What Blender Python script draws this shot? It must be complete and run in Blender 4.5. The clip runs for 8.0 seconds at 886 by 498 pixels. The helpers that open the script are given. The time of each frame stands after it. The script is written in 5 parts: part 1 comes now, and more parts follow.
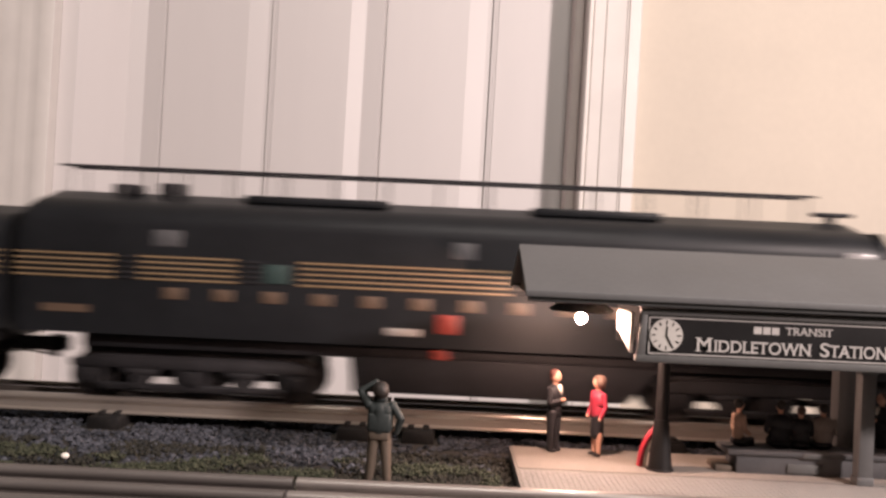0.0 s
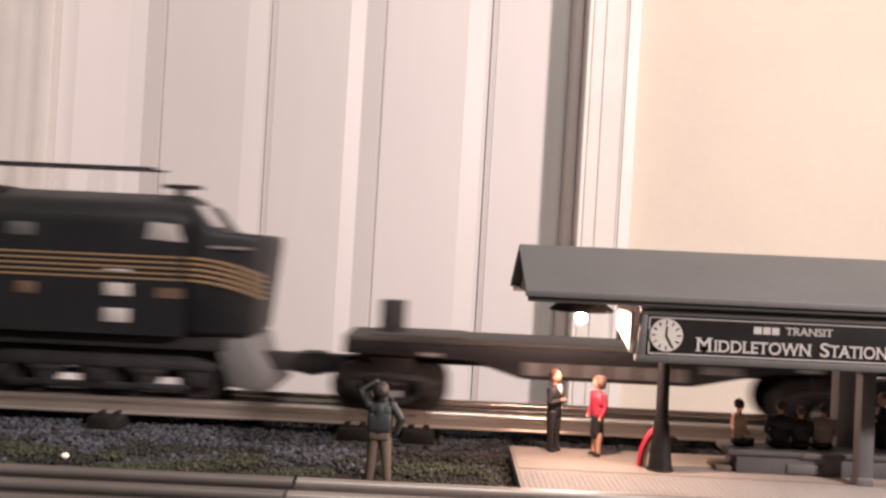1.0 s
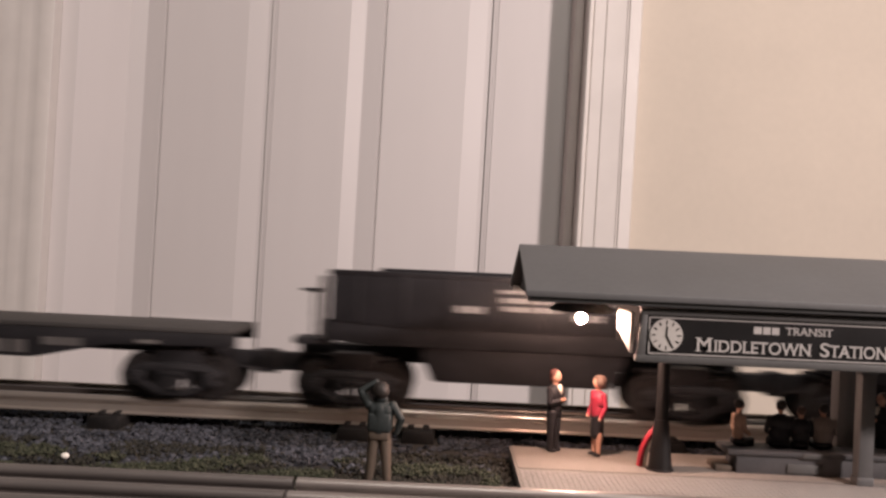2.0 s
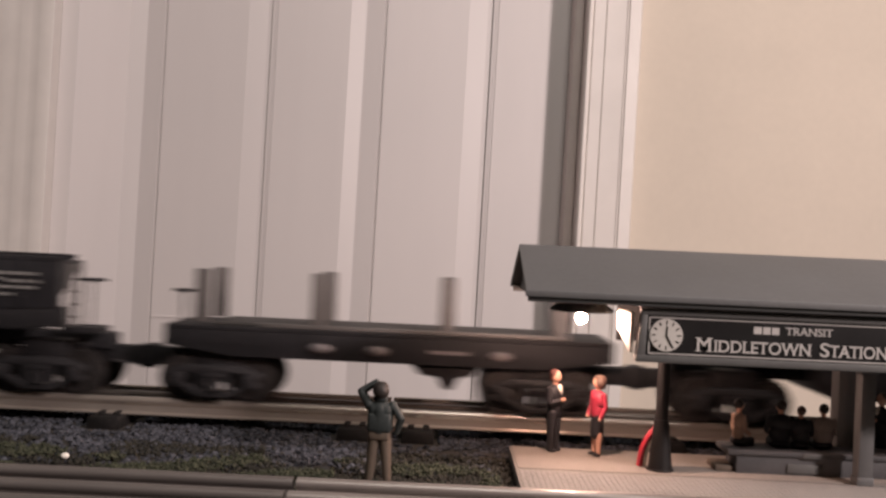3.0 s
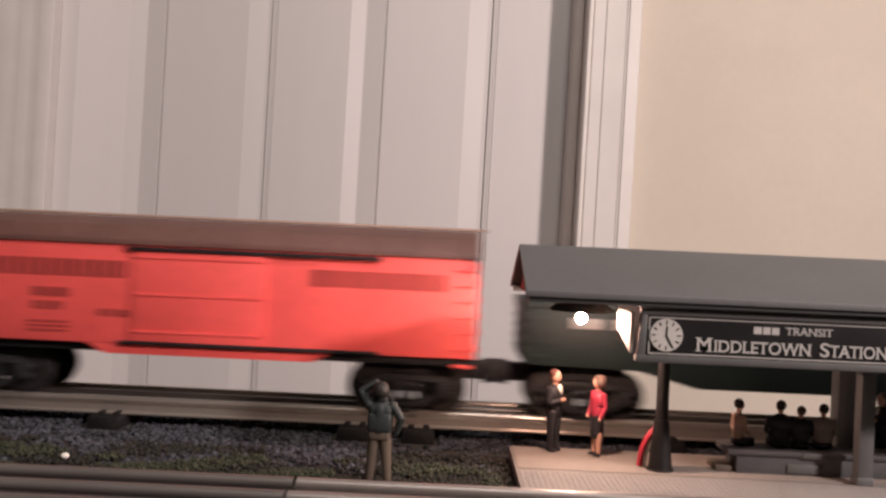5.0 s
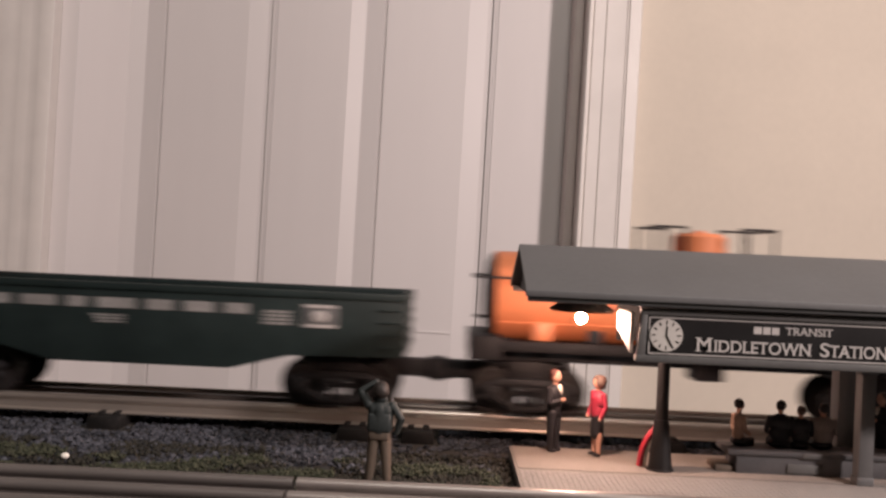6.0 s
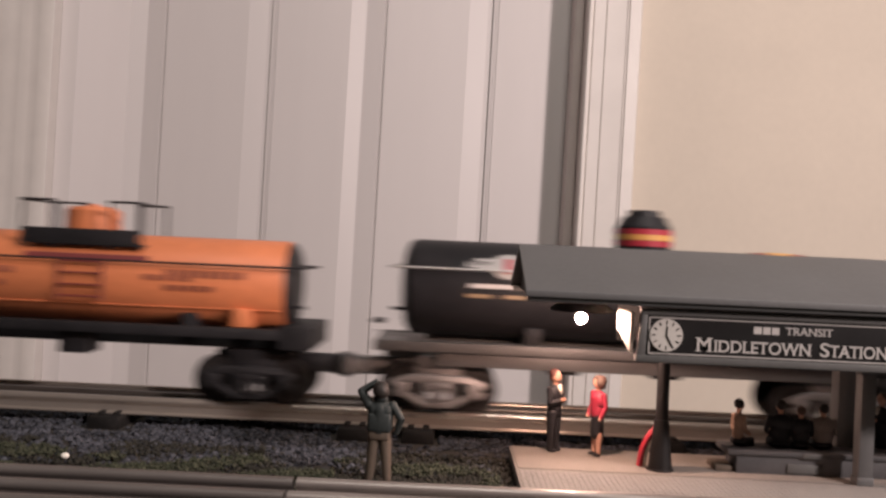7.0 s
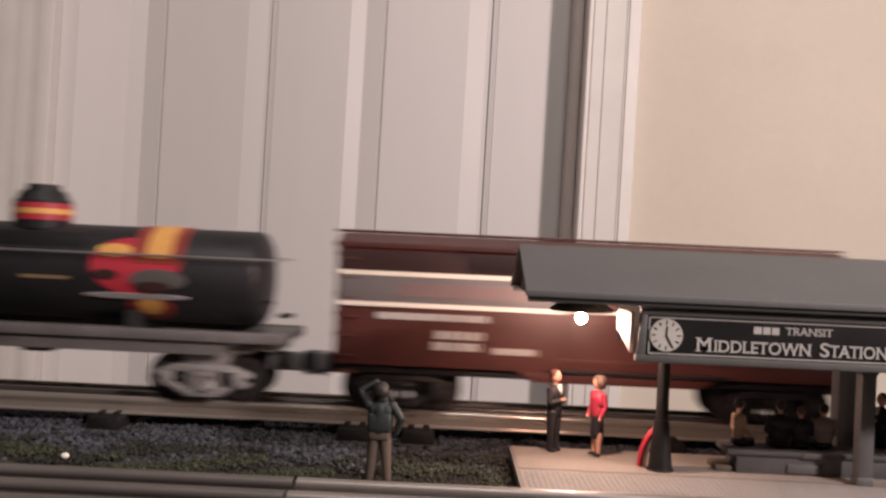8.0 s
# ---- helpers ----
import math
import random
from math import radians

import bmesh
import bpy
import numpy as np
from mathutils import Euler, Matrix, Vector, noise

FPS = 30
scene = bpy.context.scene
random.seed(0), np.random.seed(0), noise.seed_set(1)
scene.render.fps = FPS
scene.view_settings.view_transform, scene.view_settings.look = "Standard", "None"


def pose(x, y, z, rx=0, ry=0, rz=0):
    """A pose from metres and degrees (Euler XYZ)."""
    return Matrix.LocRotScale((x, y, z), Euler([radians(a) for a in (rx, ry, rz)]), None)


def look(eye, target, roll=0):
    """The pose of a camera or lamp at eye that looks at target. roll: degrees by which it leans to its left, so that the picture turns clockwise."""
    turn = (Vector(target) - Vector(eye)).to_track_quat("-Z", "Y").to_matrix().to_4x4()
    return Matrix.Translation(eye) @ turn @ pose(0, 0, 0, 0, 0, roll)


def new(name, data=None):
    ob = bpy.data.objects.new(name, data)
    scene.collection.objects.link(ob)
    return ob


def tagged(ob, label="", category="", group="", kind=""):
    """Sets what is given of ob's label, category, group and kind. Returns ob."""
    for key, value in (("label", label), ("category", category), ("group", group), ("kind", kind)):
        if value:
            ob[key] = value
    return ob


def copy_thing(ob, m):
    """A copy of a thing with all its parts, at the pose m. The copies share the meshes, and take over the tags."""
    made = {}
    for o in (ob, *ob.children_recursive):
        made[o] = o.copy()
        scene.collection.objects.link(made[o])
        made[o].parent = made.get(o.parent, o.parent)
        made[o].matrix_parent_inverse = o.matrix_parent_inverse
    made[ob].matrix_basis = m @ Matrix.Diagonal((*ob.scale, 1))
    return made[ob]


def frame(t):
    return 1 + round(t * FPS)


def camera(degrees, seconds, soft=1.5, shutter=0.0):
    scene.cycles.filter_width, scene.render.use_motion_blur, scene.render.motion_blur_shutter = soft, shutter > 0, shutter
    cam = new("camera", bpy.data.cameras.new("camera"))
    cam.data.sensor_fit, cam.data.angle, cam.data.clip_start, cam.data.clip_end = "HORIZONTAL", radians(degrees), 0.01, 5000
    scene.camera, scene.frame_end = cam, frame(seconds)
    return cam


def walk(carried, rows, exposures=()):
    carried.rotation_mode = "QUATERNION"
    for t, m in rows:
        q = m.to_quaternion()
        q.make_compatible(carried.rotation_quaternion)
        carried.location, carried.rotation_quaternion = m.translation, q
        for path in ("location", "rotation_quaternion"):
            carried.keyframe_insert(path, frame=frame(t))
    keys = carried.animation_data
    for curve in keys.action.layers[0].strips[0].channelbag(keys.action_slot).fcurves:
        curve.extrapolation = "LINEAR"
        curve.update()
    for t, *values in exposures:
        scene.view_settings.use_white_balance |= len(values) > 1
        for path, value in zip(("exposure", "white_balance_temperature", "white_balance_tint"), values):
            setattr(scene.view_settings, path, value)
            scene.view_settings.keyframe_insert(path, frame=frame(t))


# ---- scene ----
cam = camera(52.2, 8.0, soft=2.7, shutter=0.66)
RAIL = 0.011            # rail tops above the layout board
EYE = (0.0, 0.0, 0.0854)
AIM = look(EYE, (-0.0122, 1.0, 0.0854), 2.55)
walk(cam, [(0.0, AIM), (8.0, AIM)],
     exposures=[(0.0, 0.45), (0.5, 0.54), (0.8, 0.62), (1.0, 0.57), (1.5, 0.22), (2.0, 0.05), (2.8, -0.03), (8.0, -0.03)])

# ---- light: a dim warm room with one ceiling lamp, an added fill light, and the little station bulb ----
world = bpy.data.worlds.new("world")
scene.world = world
world.use_nodes = True
world.node_tree.nodes["Background"].inputs[0].default_value = (1.0, 0.86, 0.76, 1)
world.node_tree.nodes["Background"].inputs[1].default_value = 0.02


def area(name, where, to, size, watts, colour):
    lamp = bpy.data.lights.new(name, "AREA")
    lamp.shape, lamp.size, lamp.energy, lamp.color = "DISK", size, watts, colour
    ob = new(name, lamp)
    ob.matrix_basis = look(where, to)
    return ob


area("ceiling_lamp_light", (0.76, -0.28, 0.54), (0.30, 0.9, -0.04), 0.10, 16.4, (1.0, 0.825, 0.785))
# unseen fill from overhead, added to lift the tops and soften shadows
area("overhead_fill_light", (0.15, -0.45, 1.45), (0.15, 0.6, 0.0), 0.5, 10.5, (1.0, 0.91, 0.84))


# ---- materials ----
def mat(name, colour, rough=0.6, metal=0.0, scale=300.0, vary=0.12, bump=0.0, stain=0.15, glow=0.0, coat=0.0, stretch=(1, 1, 1), tint=None, spec=0.5):
    m = bpy.data.materials.new(name)
    m.use_nodes = True
    n, l = m.node_tree.nodes, m.node_tree.links
    b = n["Principled BSDF"]
    b.inputs["Roughness"].default_value, b.inputs["Metallic"].default_value = rough, metal
    b.inputs["Coat Weight"].default_value = coat
    b.inputs["Specular IOR Level"].default_value = spec
    if glow:
        b.inputs["Emission Color"].default_value = (*colour, 1)
        b.inputs["Emission Strength"].default_value = glow
        b.inputs["Base Color"].default_value = (*colour, 1)
        return m
    tc, mp = n.new("ShaderNodeTexCoord"), n.new("ShaderNodeMapping")
    mp.inputs["Scale"].default_value = stretch
    l.new(tc.outputs["Object"], mp.inputs["Vector"])
    fine, big = n.new("ShaderNodeTexNoise"), n.new("ShaderNodeTexNoise")
    fine.inputs["Scale"].default_value, fine.inputs["Detail"].default_value = scale, 5
    big.inputs["Scale"].default_value, big.inputs["Detail"].default_value = scale / 9, 3
    for t in (fine, big):
        l.new(mp.outputs["Vector"], t.inputs["Vector"])
    one, two = n.new("ShaderNodeMapRange"), n.new("ShaderNodeMapRange")
    for r, v in ((one, vary), (two, stain)):
        r.inputs[1].default_value, r.inputs[2].default_value = 0.3, 0.7
        r.inputs[3].default_value, r.inputs[4].default_value = 1 - v, 1 + v
    l.new(fine.outputs["Fac"], one.inputs[0])
    l.new(big.outputs["Fac"], two.inputs[0])
    mul = n.new("ShaderNodeMath")
    mul.operation = "MULTIPLY"
    l.new(one.outputs[0], mul.inputs[0])
    l.new(two.outputs[0], mul.inputs[1])
    vm = n.new("ShaderNodeVectorMath")
    vm.operation = "SCALE"
    l.new(mul.outputs[0], vm.inputs["Scale"])
    if tint:
        mix = n.new("ShaderNodeMix")
        mix.data_type = "RGBA"
        mix.inputs["A"].default_value, mix.inputs["B"].default_value = (*colour, 1), (*tint, 1)
        geo = n.new("ShaderNodeNewGeometry")
        l.new(geo.outputs["Random Per Island"], mix.inputs["Factor"])
        l.new(mix.outputs["Result"], vm.inputs[0])
    else:
        vm.inputs[0].default_value = colour
    l.new(vm.outputs[0], b.inputs["Base Color"])
    rr = n.new("ShaderNodeMapRange")
    rr.inputs[3].default_value, rr.inputs[4].default_value = max(0.03, rough - 0.08), min(1, rough + 0.1)
    l.new(big.outputs["Fac"], rr.inputs[0])
    l.new(rr.outputs[0], b.inputs["Roughness"])
    if bump:
        bp = n.new("ShaderNodeBump")
        bp.inputs["Strength"].default_value, bp.inputs["Distance"].default_value = bump, 0.0006
        l.new(fine.outputs["Fac"], bp.inputs["Height"])
        l.new(bp.outputs[0], b.inputs["Normal"])
    return m


M = {
    "door": mat("white_door_paint", (0.68, 0.645, 0.64), 0.45, 0, 40, 0.012, 0.04, 0.03, stretch=(1, 1, 0.08)),
    "trim": mat("white_trim_paint", (0.74, 0.70, 0.67), 0.4, 0, 40, 0.03, 0.1, 0.04),
    # browner, darker trim: the right jamb's shade is put into this colour
    "jamb": mat("shaded_jamb_paint", (0.60, 0.535, 0.51), 0.5, 0, 40, 0.03, 0.1, 0.04),
    "wall": mat("cream_wall_paint", (0.620, 0.552, 0.470), 0.8, 0, 120, 0.015, 0.12, 0.03),
    "room": mat("room_paint", (0.80, 0.77, 0.74), 0.85, 0, 30, 0.04, 0.2, 0.06),
    "carpet": mat("carpet", (0.32, 0.29, 0.265), 0.95, 0, 300, 0.25, 0.6, 0.15),
    "board": mat("layout_board", (0.028, 0.024, 0.020), 0.95, 0, 500, 0.35, 0.8, 0.3),
    "soil": mat("dark_soil", (0.0260, 0.0221, 0.0182), 0.95, 0, 700, 0.5, 1.0, 0.35),
    "stone": mat("ballast_stone", (0.0110, 0.0130, 0.0185), 0.7, 0, 900, 0.3, 0.5, 0.2, tint=(0.056, 0.060, 0.076)),
    "grass": mat("scenic_grass", (0.016, 0.021, 0.009), 0.95, 0, 900, 0.3, 0.5, 0.2, tint=(0.047, 0.050, 0.030)),
    "moss": mat("dark_foliage", (0.008, 0.008, 0.006), 0.95, 0, 900, 0.3, 0.5, 0.2, tint=(0.022, 0.020, 0.013)),
    "rail": mat("tinned_rail", (0.40, 0.36, 0.325), 0.28, 0.68, 150, 0.10, 0.1, 0.22, stretch=(0.15, 1, 1)),
    "midrail": mat("blackened_rail", (0.135, 0.118, 0.108), 0.35, 0.7, 150, 0.12, 0.1, 0.22, stretch=(0.15, 1, 1)),
    "dullrail": mat("dull_rail", (0.148, 0.134, 0.127), 0.42, 0.4, 150, 0.12, 0.1, 0.3, stretch=(0.15, 1, 1)),
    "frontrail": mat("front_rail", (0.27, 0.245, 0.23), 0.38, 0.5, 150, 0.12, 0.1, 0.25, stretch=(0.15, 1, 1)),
    "tie": mat("black_steel_tie", (0.0120, 0.0112, 0.0112), 0.6, 0.0, 400, 0.25, 0.3, 0.25, spec=0.2),
    "pebble": mat("white_pebble", (0.75, 0.72, 0.66), 0.5, 0, 400, 0.06, 0.2, 0.08),
    "platform": mat("platform_concrete", (0.235, 0.217, 0.203), 0.55, 0, 500, 0.06, 0.2, 0.08),
    # brownish shading under the canopy is mixed into the deck's own colour
    "deckstone": mat("shaded_platform_deck", (0.205, 0.180, 0.160), 0.6, 0, 500, 0.06, 0.2, 0.10),
    "groove": mat("platform_joint", (0.170, 0.157, 0.145), 0.8, 0, 500, 0.06, 0.2, 0.08),
    "roof": mat("grey_roof_plastic", (0.104, 0.105, 0.107), 0.55, 0, 500, 0.04, 0.15, 0.06),
    "fascia": mat("dark_grey_plastic", (0.062, 0.064, 0.065), 0.5, 0, 500, 0.05, 0.1, 0.06),
    "soffit": mat("pale_plastic", (0.70, 0.64, 0.58), 0.6, 0, 300, 0.05, 0.1, 0.06),
    "column": mat("grey_column_plastic", (0.092, 0.092, 0.093), 0.55, 0, 500, 0.05, 0.1, 0.08),
    "bench": mat("bench_grey", (0.062, 0.062, 0.066), 0.6, 0, 500, 0.06, 0.1, 0.1),
    "sign": mat("sign_black", (0.014, 0.0135, 0.014), 0.4, 0, 500, 0.05, 0.0, 0.1, spec=0.22),
    "signframe": mat("sign_frame_grey", (0.078, 0.078, 0.077), 0.5, 0, 500, 0.05, 0.1, 0.08),
    "letter": mat("letter_white", (0.36, 0.345, 0.33), 0.6, 0, 800, 0.08, 0.0, 0.05),
    "dial": mat("clock_dial", (0.40, 0.385, 0.36), 0.5, 0, 600, 0.04, 0.0, 0.05),
    "ink": mat("printed_black", (0.02, 0.017, 0.015), 0.6, 0, 600, 0.1, 0.0, 0.05),
    "post": mat("black_post", (0.0110, 0.0102, 0.0105), 0.5, 0.0, 500, 0.1, 0.1, 0.1, spec=0.22),
    "bulb": mat("bulb_glow", (1.0, 0.63, 0.49), glow=2400.0),
    "red": mat("red_paint", (0.36, 0.028, 0.046), 0.4, 0, 500, 0.06, 0.1, 0.1),
    "skin": mat("painted_skin", (0.46, 0.25, 0.18), 0.6, 0, 700, 0.06, 0.1, 0.06),
    "brownhair": mat("painted_brown_hair", (0.105, 0.062, 0.048), 0.6, 0, 900, 0.15, 0.3, 0.1),
    "darkhair": mat("painted_dark_hair", (0.0150, 0.0112, 0.0095), 0.6, 0, 900, 0.15, 0.3, 0.1),
    "redhair": mat("painted_red_hair", (0.080, 0.026, 0.020), 0.6, 0, 900, 0.1, 0.3, 0.1),
    "suit": mat("painted_dark_suit", (0.0200, 0.0195, 0.0225), 0.5, 0, 700, 0.1, 0.2, 0.1, spec=0.22),
    "shirt": mat("painted_white_shirt", (0.60, 0.55, 0.48), 0.6, 0, 700, 0.06, 0.2, 0.08),
    "greycloth": mat("painted_grey_shirt", (0.21, 0.17, 0.15), 0.7, 0, 700, 0.08, 0.2, 0.1),
    "redcoat": mat("painted_red_coat", (0.31, 0.026, 0.050), 0.45, 0, 700, 0.06, 0.2, 0.08),
    "teal": mat("painted_teal_jacket", (0.0165, 0.0225, 0.0225), 0.7, 0, 700, 0.1, 0.2, 0.12),
    "khaki": mat("painted_khaki", (0.080, 0.060, 0.044), 0.7, 0, 700, 0.08, 0.2, 0.1),
    "tan": mat("painted_tan", (0.34, 0.22, 0.165), 0.7, 0, 700, 0.08, 0.2, 0.1),
    "loco": mat("loco_dark_green", (0.0098, 0.0106, 0.0124), 0.48, 0, 200, 0.12, 0.05, 0.2, spec=0.22),
    "gold": mat("gold_stripe", (0.215, 0.150, 0.085), 0.45, 0.1, 300, 0.08, 0.0, 0.1),
    "glass": mat("window_pane", (0.2700, 0.2565, 0.2565), 0.15, 0, 100, 0.03, 0.0, 0.05),
    "amber": mat("amber_lettering", (0.088, 0.058, 0.040), 0.5, 0, 300, 0.1, 0.0, 0.1),
    "tealplate": mat("green_window_plate", (0.026, 0.046, 0.044), 0.45, 0, 300, 0.1, 0.0, 0.1),
    "redplate": mat("red_plate", (0.23, 0.034, 0.026), 0.45, 0, 300, 0.1, 0.0, 0.1),
    "steel": mat("bare_steel", (0.42, 0.40, 0.39), 0.35, 0.8, 300, 0.1, 0.1, 0.15),
    "frame": mat("black_underframe", (0.0160, 0.0153, 0.0172), 0.6, 0.0, 300, 0.2, 0.1, 0.25, spec=0.22),
    "truck": mat("black_truck_casting", (0.0165, 0.0156, 0.0172), 0.55, 0.0, 500, 0.25, 0.3, 0.25, spec=0.22),
    "tread": mat("worn_wheel_steel", (0.026, 0.023, 0.023), 0.45, 0.4, 300, 0.2, 0.1, 0.2),
    "silver": mat("silver_casting", (0.27, 0.255, 0.258), 0.4, 0.4, 400, 0.12, 0.2, 0.15),
    "silverframe": mat("dull_silver_frame", (0.125, 0.118, 0.118), 0.5, 0.2, 400, 0.12, 0.2, 0.15),
    "deck": mat("grey_deck", (0.034, 0.031, 0.030), 0.7, 0, 300, 0.12, 0.3, 0.15, stretch=(1, 6, 1)),
    "stake": mat("grey_stake", (0.095, 0.088, 0.086), 0.55, 0.1, 400, 0.1, 0.1, 0.15),
    "hopper": mat("dark_green_hopper", (0.0150, 0.0195, 0.0185), 0.5, 0, 250, 0.12, 0.1, 0.2, spec=0.22),
    "black": mat("black_car_paint", (0.0172, 0.0168, 0.0190), 0.45, 0, 250, 0.12, 0.1, 0.2, spec=0.22),
    "white": mat("white_lettering", (0.34, 0.325, 0.315), 0.55, 0, 400, 0.1, 0.0, 0.1),
    "dimwhite": mat("worn_white_lettering", (0.20, 0.195, 0.19), 0.6, 0, 500, 0.2, 0.0, 0.2),
    "orange": mat("reefer_orange_red", (0.80, 0.10, 0.092), 0.5, 0, 250, 0.05, 0.1, 0.08),
    "rooftan": mat("brown_car_roof", (0.125, 0.058, 0.048), 0.6, 0, 250, 0.1, 0.15, 0.15),
    "roofedge": mat("tan_running_board", (0.36, 0.24, 0.19), 0.7, 0, 300, 0.1, 0.2, 0.15),
    "gondola": mat("gondola_green", (0.0125, 0.0200, 0.0198), 0.5, 0, 250, 0.1, 0.1, 0.2, spec=0.22),
    "tankorange": mat("tank_orange", (0.57, 0.185, 0.078), 0.5, 0, 200, 0.06, 0.05, 0.1),
    "boxlettering": mat("dull_red_lettering", (0.30, 0.040, 0.036), 0.5, 0, 200, 0.1, 0.0, 0.1),
    "tankletter": mat("worn_tank_lettering", (0.27, 0.085, 0.050), 0.5, 0, 200, 0.15, 0.05, 0.2),
    "tankred": mat("tank_band_maroon", (0.16, 0.03, 0.03), 0.5, 0, 200, 0.1, 0.05, 0.1),
    "yellow": mat("yellow_band", (0.62, 0.32, 0.09), 0.45, 0, 300, 0.06, 0.0, 0.08),
    "brown": mat("boxcar_brown", (0.0697, 0.0197, 0.0164), 0.5, 0, 250, 0.1, 0.1, 0.15),
    "maroon": mat("boxcar_dark_panel", (0.0340, 0.0153, 0.0153), 0.5, 0, 250, 0.1, 0.1, 0.15),
    "faintred": mat("faint_red_lettering", (0.140, 0.088, 0.088), 0.5, 0, 250, 0.06, 0.05, 0.1),
    "band": mat("grey_band", (0.125, 0.112, 0.115), 0.5, 0, 250, 0.06, 0.05, 0.1),
}


# ---- mesh tools ----
def box(bm, x0, x1, y0, y1, z0, z1, bevel=0.0):
    g = bmesh.ops.create_cube(bm, size=1)
    bmesh.ops.scale(bm, vec=(x1 - x0, y1 - y0, z1 - z0), verts=g["verts"])
    bmesh.ops.translate(bm, vec=((x0 + x1) / 2, (y0 + y1) / 2, (z0 + z1) / 2), verts=g["verts"])
    if bevel:
        es = list({e for v in g["verts"] for e in v.link_edges})
        bmesh.ops.bevel(bm, geom=es, offset=bevel, segments=2, affect="EDGES", profile=0.5)
    return bm


def rod(bm, a, b, r, r2=None, n=10):
    a, b = Vector(a), Vector(b)
    g = bmesh.ops.create_cone(bm, cap_ends=True, segments=n, radius1=r, radius2=r if r2 is None else r2, depth=(b - a).length)
    q = (b - a).to_track_quat("Z", "Y").to_matrix().to_4x4()
    bmesh.ops.transform(bm, matrix=Matrix.Translation((a + b) / 2) @ q, verts=g["verts"])
    return bm


def ball(bm, c, r, s=(1, 1, 1), n=12):
    g = bmesh.ops.create_uvsphere(bm, u_segments=n, v_segments=max(6, n * 2 // 3), radius=r)
    bmesh.ops.transform(bm, matrix=Matrix.Translation(c) @ Matrix.Diagonal((*s, 1)), verts=g["verts"])
    return bm


def prism(bm, pts, axis, a, b, bevel=0.0):
    """A closed profile pushed from a to b along x (points y, z) or along y (points x, z)."""
    def place(p, t):
        return (t, p[0], p[1]) if axis == "x" else (p[0], t, p[1])
    lo, hi = [bm.verts.new(place(p, a)) for p in pts], [bm.verts.new(place(p, b)) for p in pts]
    fs = [bm.faces.new(lo), bm.faces.new(hi[::-1])]
    for i in range(len(pts)):
        j = (i + 1) % len(pts)
        fs.append(bm.faces.new((lo[j], lo[i], hi[i], hi[j])))
    bmesh.ops.recalc_face_normals(bm, faces=fs)
    if bevel:
        es = list({e for f in fs for e in f.edges})
        bmesh.ops.bevel(bm, geom=es, offset=bevel, segments=2, affect="EDGES", profile=0.5)
    return bm


def ring(bm, c, normal, R, r, n=24, k=8, start=0.0, sweep=360.0):
    q = Vector(normal).to_track_quat("Z", "Y")
    full, rows = sweep >= 359.9, []
    for i in range(n + (0 if full else 1)):
        t = radians(start + sweep * i / n)
        out = Vector((math.cos(t), math.sin(t), 0))
        rows.append([bm.verts.new(Vector(c) + q @ (out * (R + r * math.cos(2 * math.pi * j / k)) + Vector((0, 0, r * math.sin(2 * math.pi * j / k))))) for j in range(k)])
    for i in range(n):
        p, o = rows[i], rows[(i + 1) % len(rows)]
        for j in range(k):
            bm.faces.new((p[j], o[j], o[(j + 1) % k], p[(j + 1) % k]))
    if not full:
        bm.faces.new(rows[0]), bm.faces.new(rows[-1][::-1])
    return bm


def mesh(name, bm, *materials, smooth=40.0):
    me = bpy.data.meshes.new(name)
    bmesh.ops.recalc_face_normals(bm, faces=bm.faces)
    bm.to_mesh(me)
    bm.free()
    for m in materials:
        me.materials.append(M[m])
    if smooth:
        me.shade_smooth()
        me.set_sharp_from_angle(angle=radians(smooth))
    return me


def B():
    return bmesh.new()


def part(name, bm, material, parent, label="", smooth=40.0, at=None):
    ob = new(name, bm if isinstance(bm, bpy.types.Mesh) else mesh(name, bm, material, smooth=smooth))
    ob.parent = parent
    if at is not None:
        ob.matrix_basis = at
    return tagged(ob, label) if label else ob


def structure(name, bm, material, label, category, at=None, smooth=40.0):
    ob = new(name, mesh(name, bm, material, smooth=smooth))
    if at is not None:
        ob.matrix_basis = at
    return tagged(ob, label, category, kind="structure")


def thing(name, label, category, group="", at=None):
    ob = new(name)
    ob.empty_display_size = 0.02
    if at is not None:
        ob.matrix_basis = at
    return tagged(ob, label, category, group)


def bars(bm, x0, x1, z, h, y, widths, gap=0.0009, depth=0.0003):
    """A row of plain bars that stands for a line of small writing on a side that faces -y."""
    x, i = x0, 0
    while x < x1 - 0.0004:
        w = min(widths[i % len(widths)], x1 - x)
        box(bm, x, x + w, y - depth, y, z - h / 2, z + h / 2)
        x, i = x + w + gap, i + 1
    return bm


# ---- the room ----
WALL, DOOR = 1.0, 1.06
LEAN = Matrix.Translation((0, 0, EYE[2])) @ pose(0, 0, 0, 0, 0.75, 0) @ Matrix.Translation((0, 0, -EYE[2]))
LO, HI = -0.74, 1.70
structure("floor", box(B(), -3.4, 3.6, -1.9, 1.3, LO - 0.06, LO), "carpet", "worn brown carpeted floor of the train room", "floor")
structure("ceiling", box(B(), -3.4, 3.6, -1.9, 1.3, HI, HI + 0.06), "room", "plain painted ceiling over the train layout", "ceiling")
structure("wall_west", box(B(), -3.46, -3.4, -1.9, 1.3, LO, HI), "room", "plain painted side wall of the train room", "wall")
structure("wall_east", box(B(), 3.6, 3.66, -1.9, 1.3, LO, HI), "room", "plain painted side wall of the train room", "wall")
structure("wall_south", box(B(), -3.4, 3.6, -1.96, -1.9, LO, HI), "room", "plain painted wall behind the viewer", "wall")


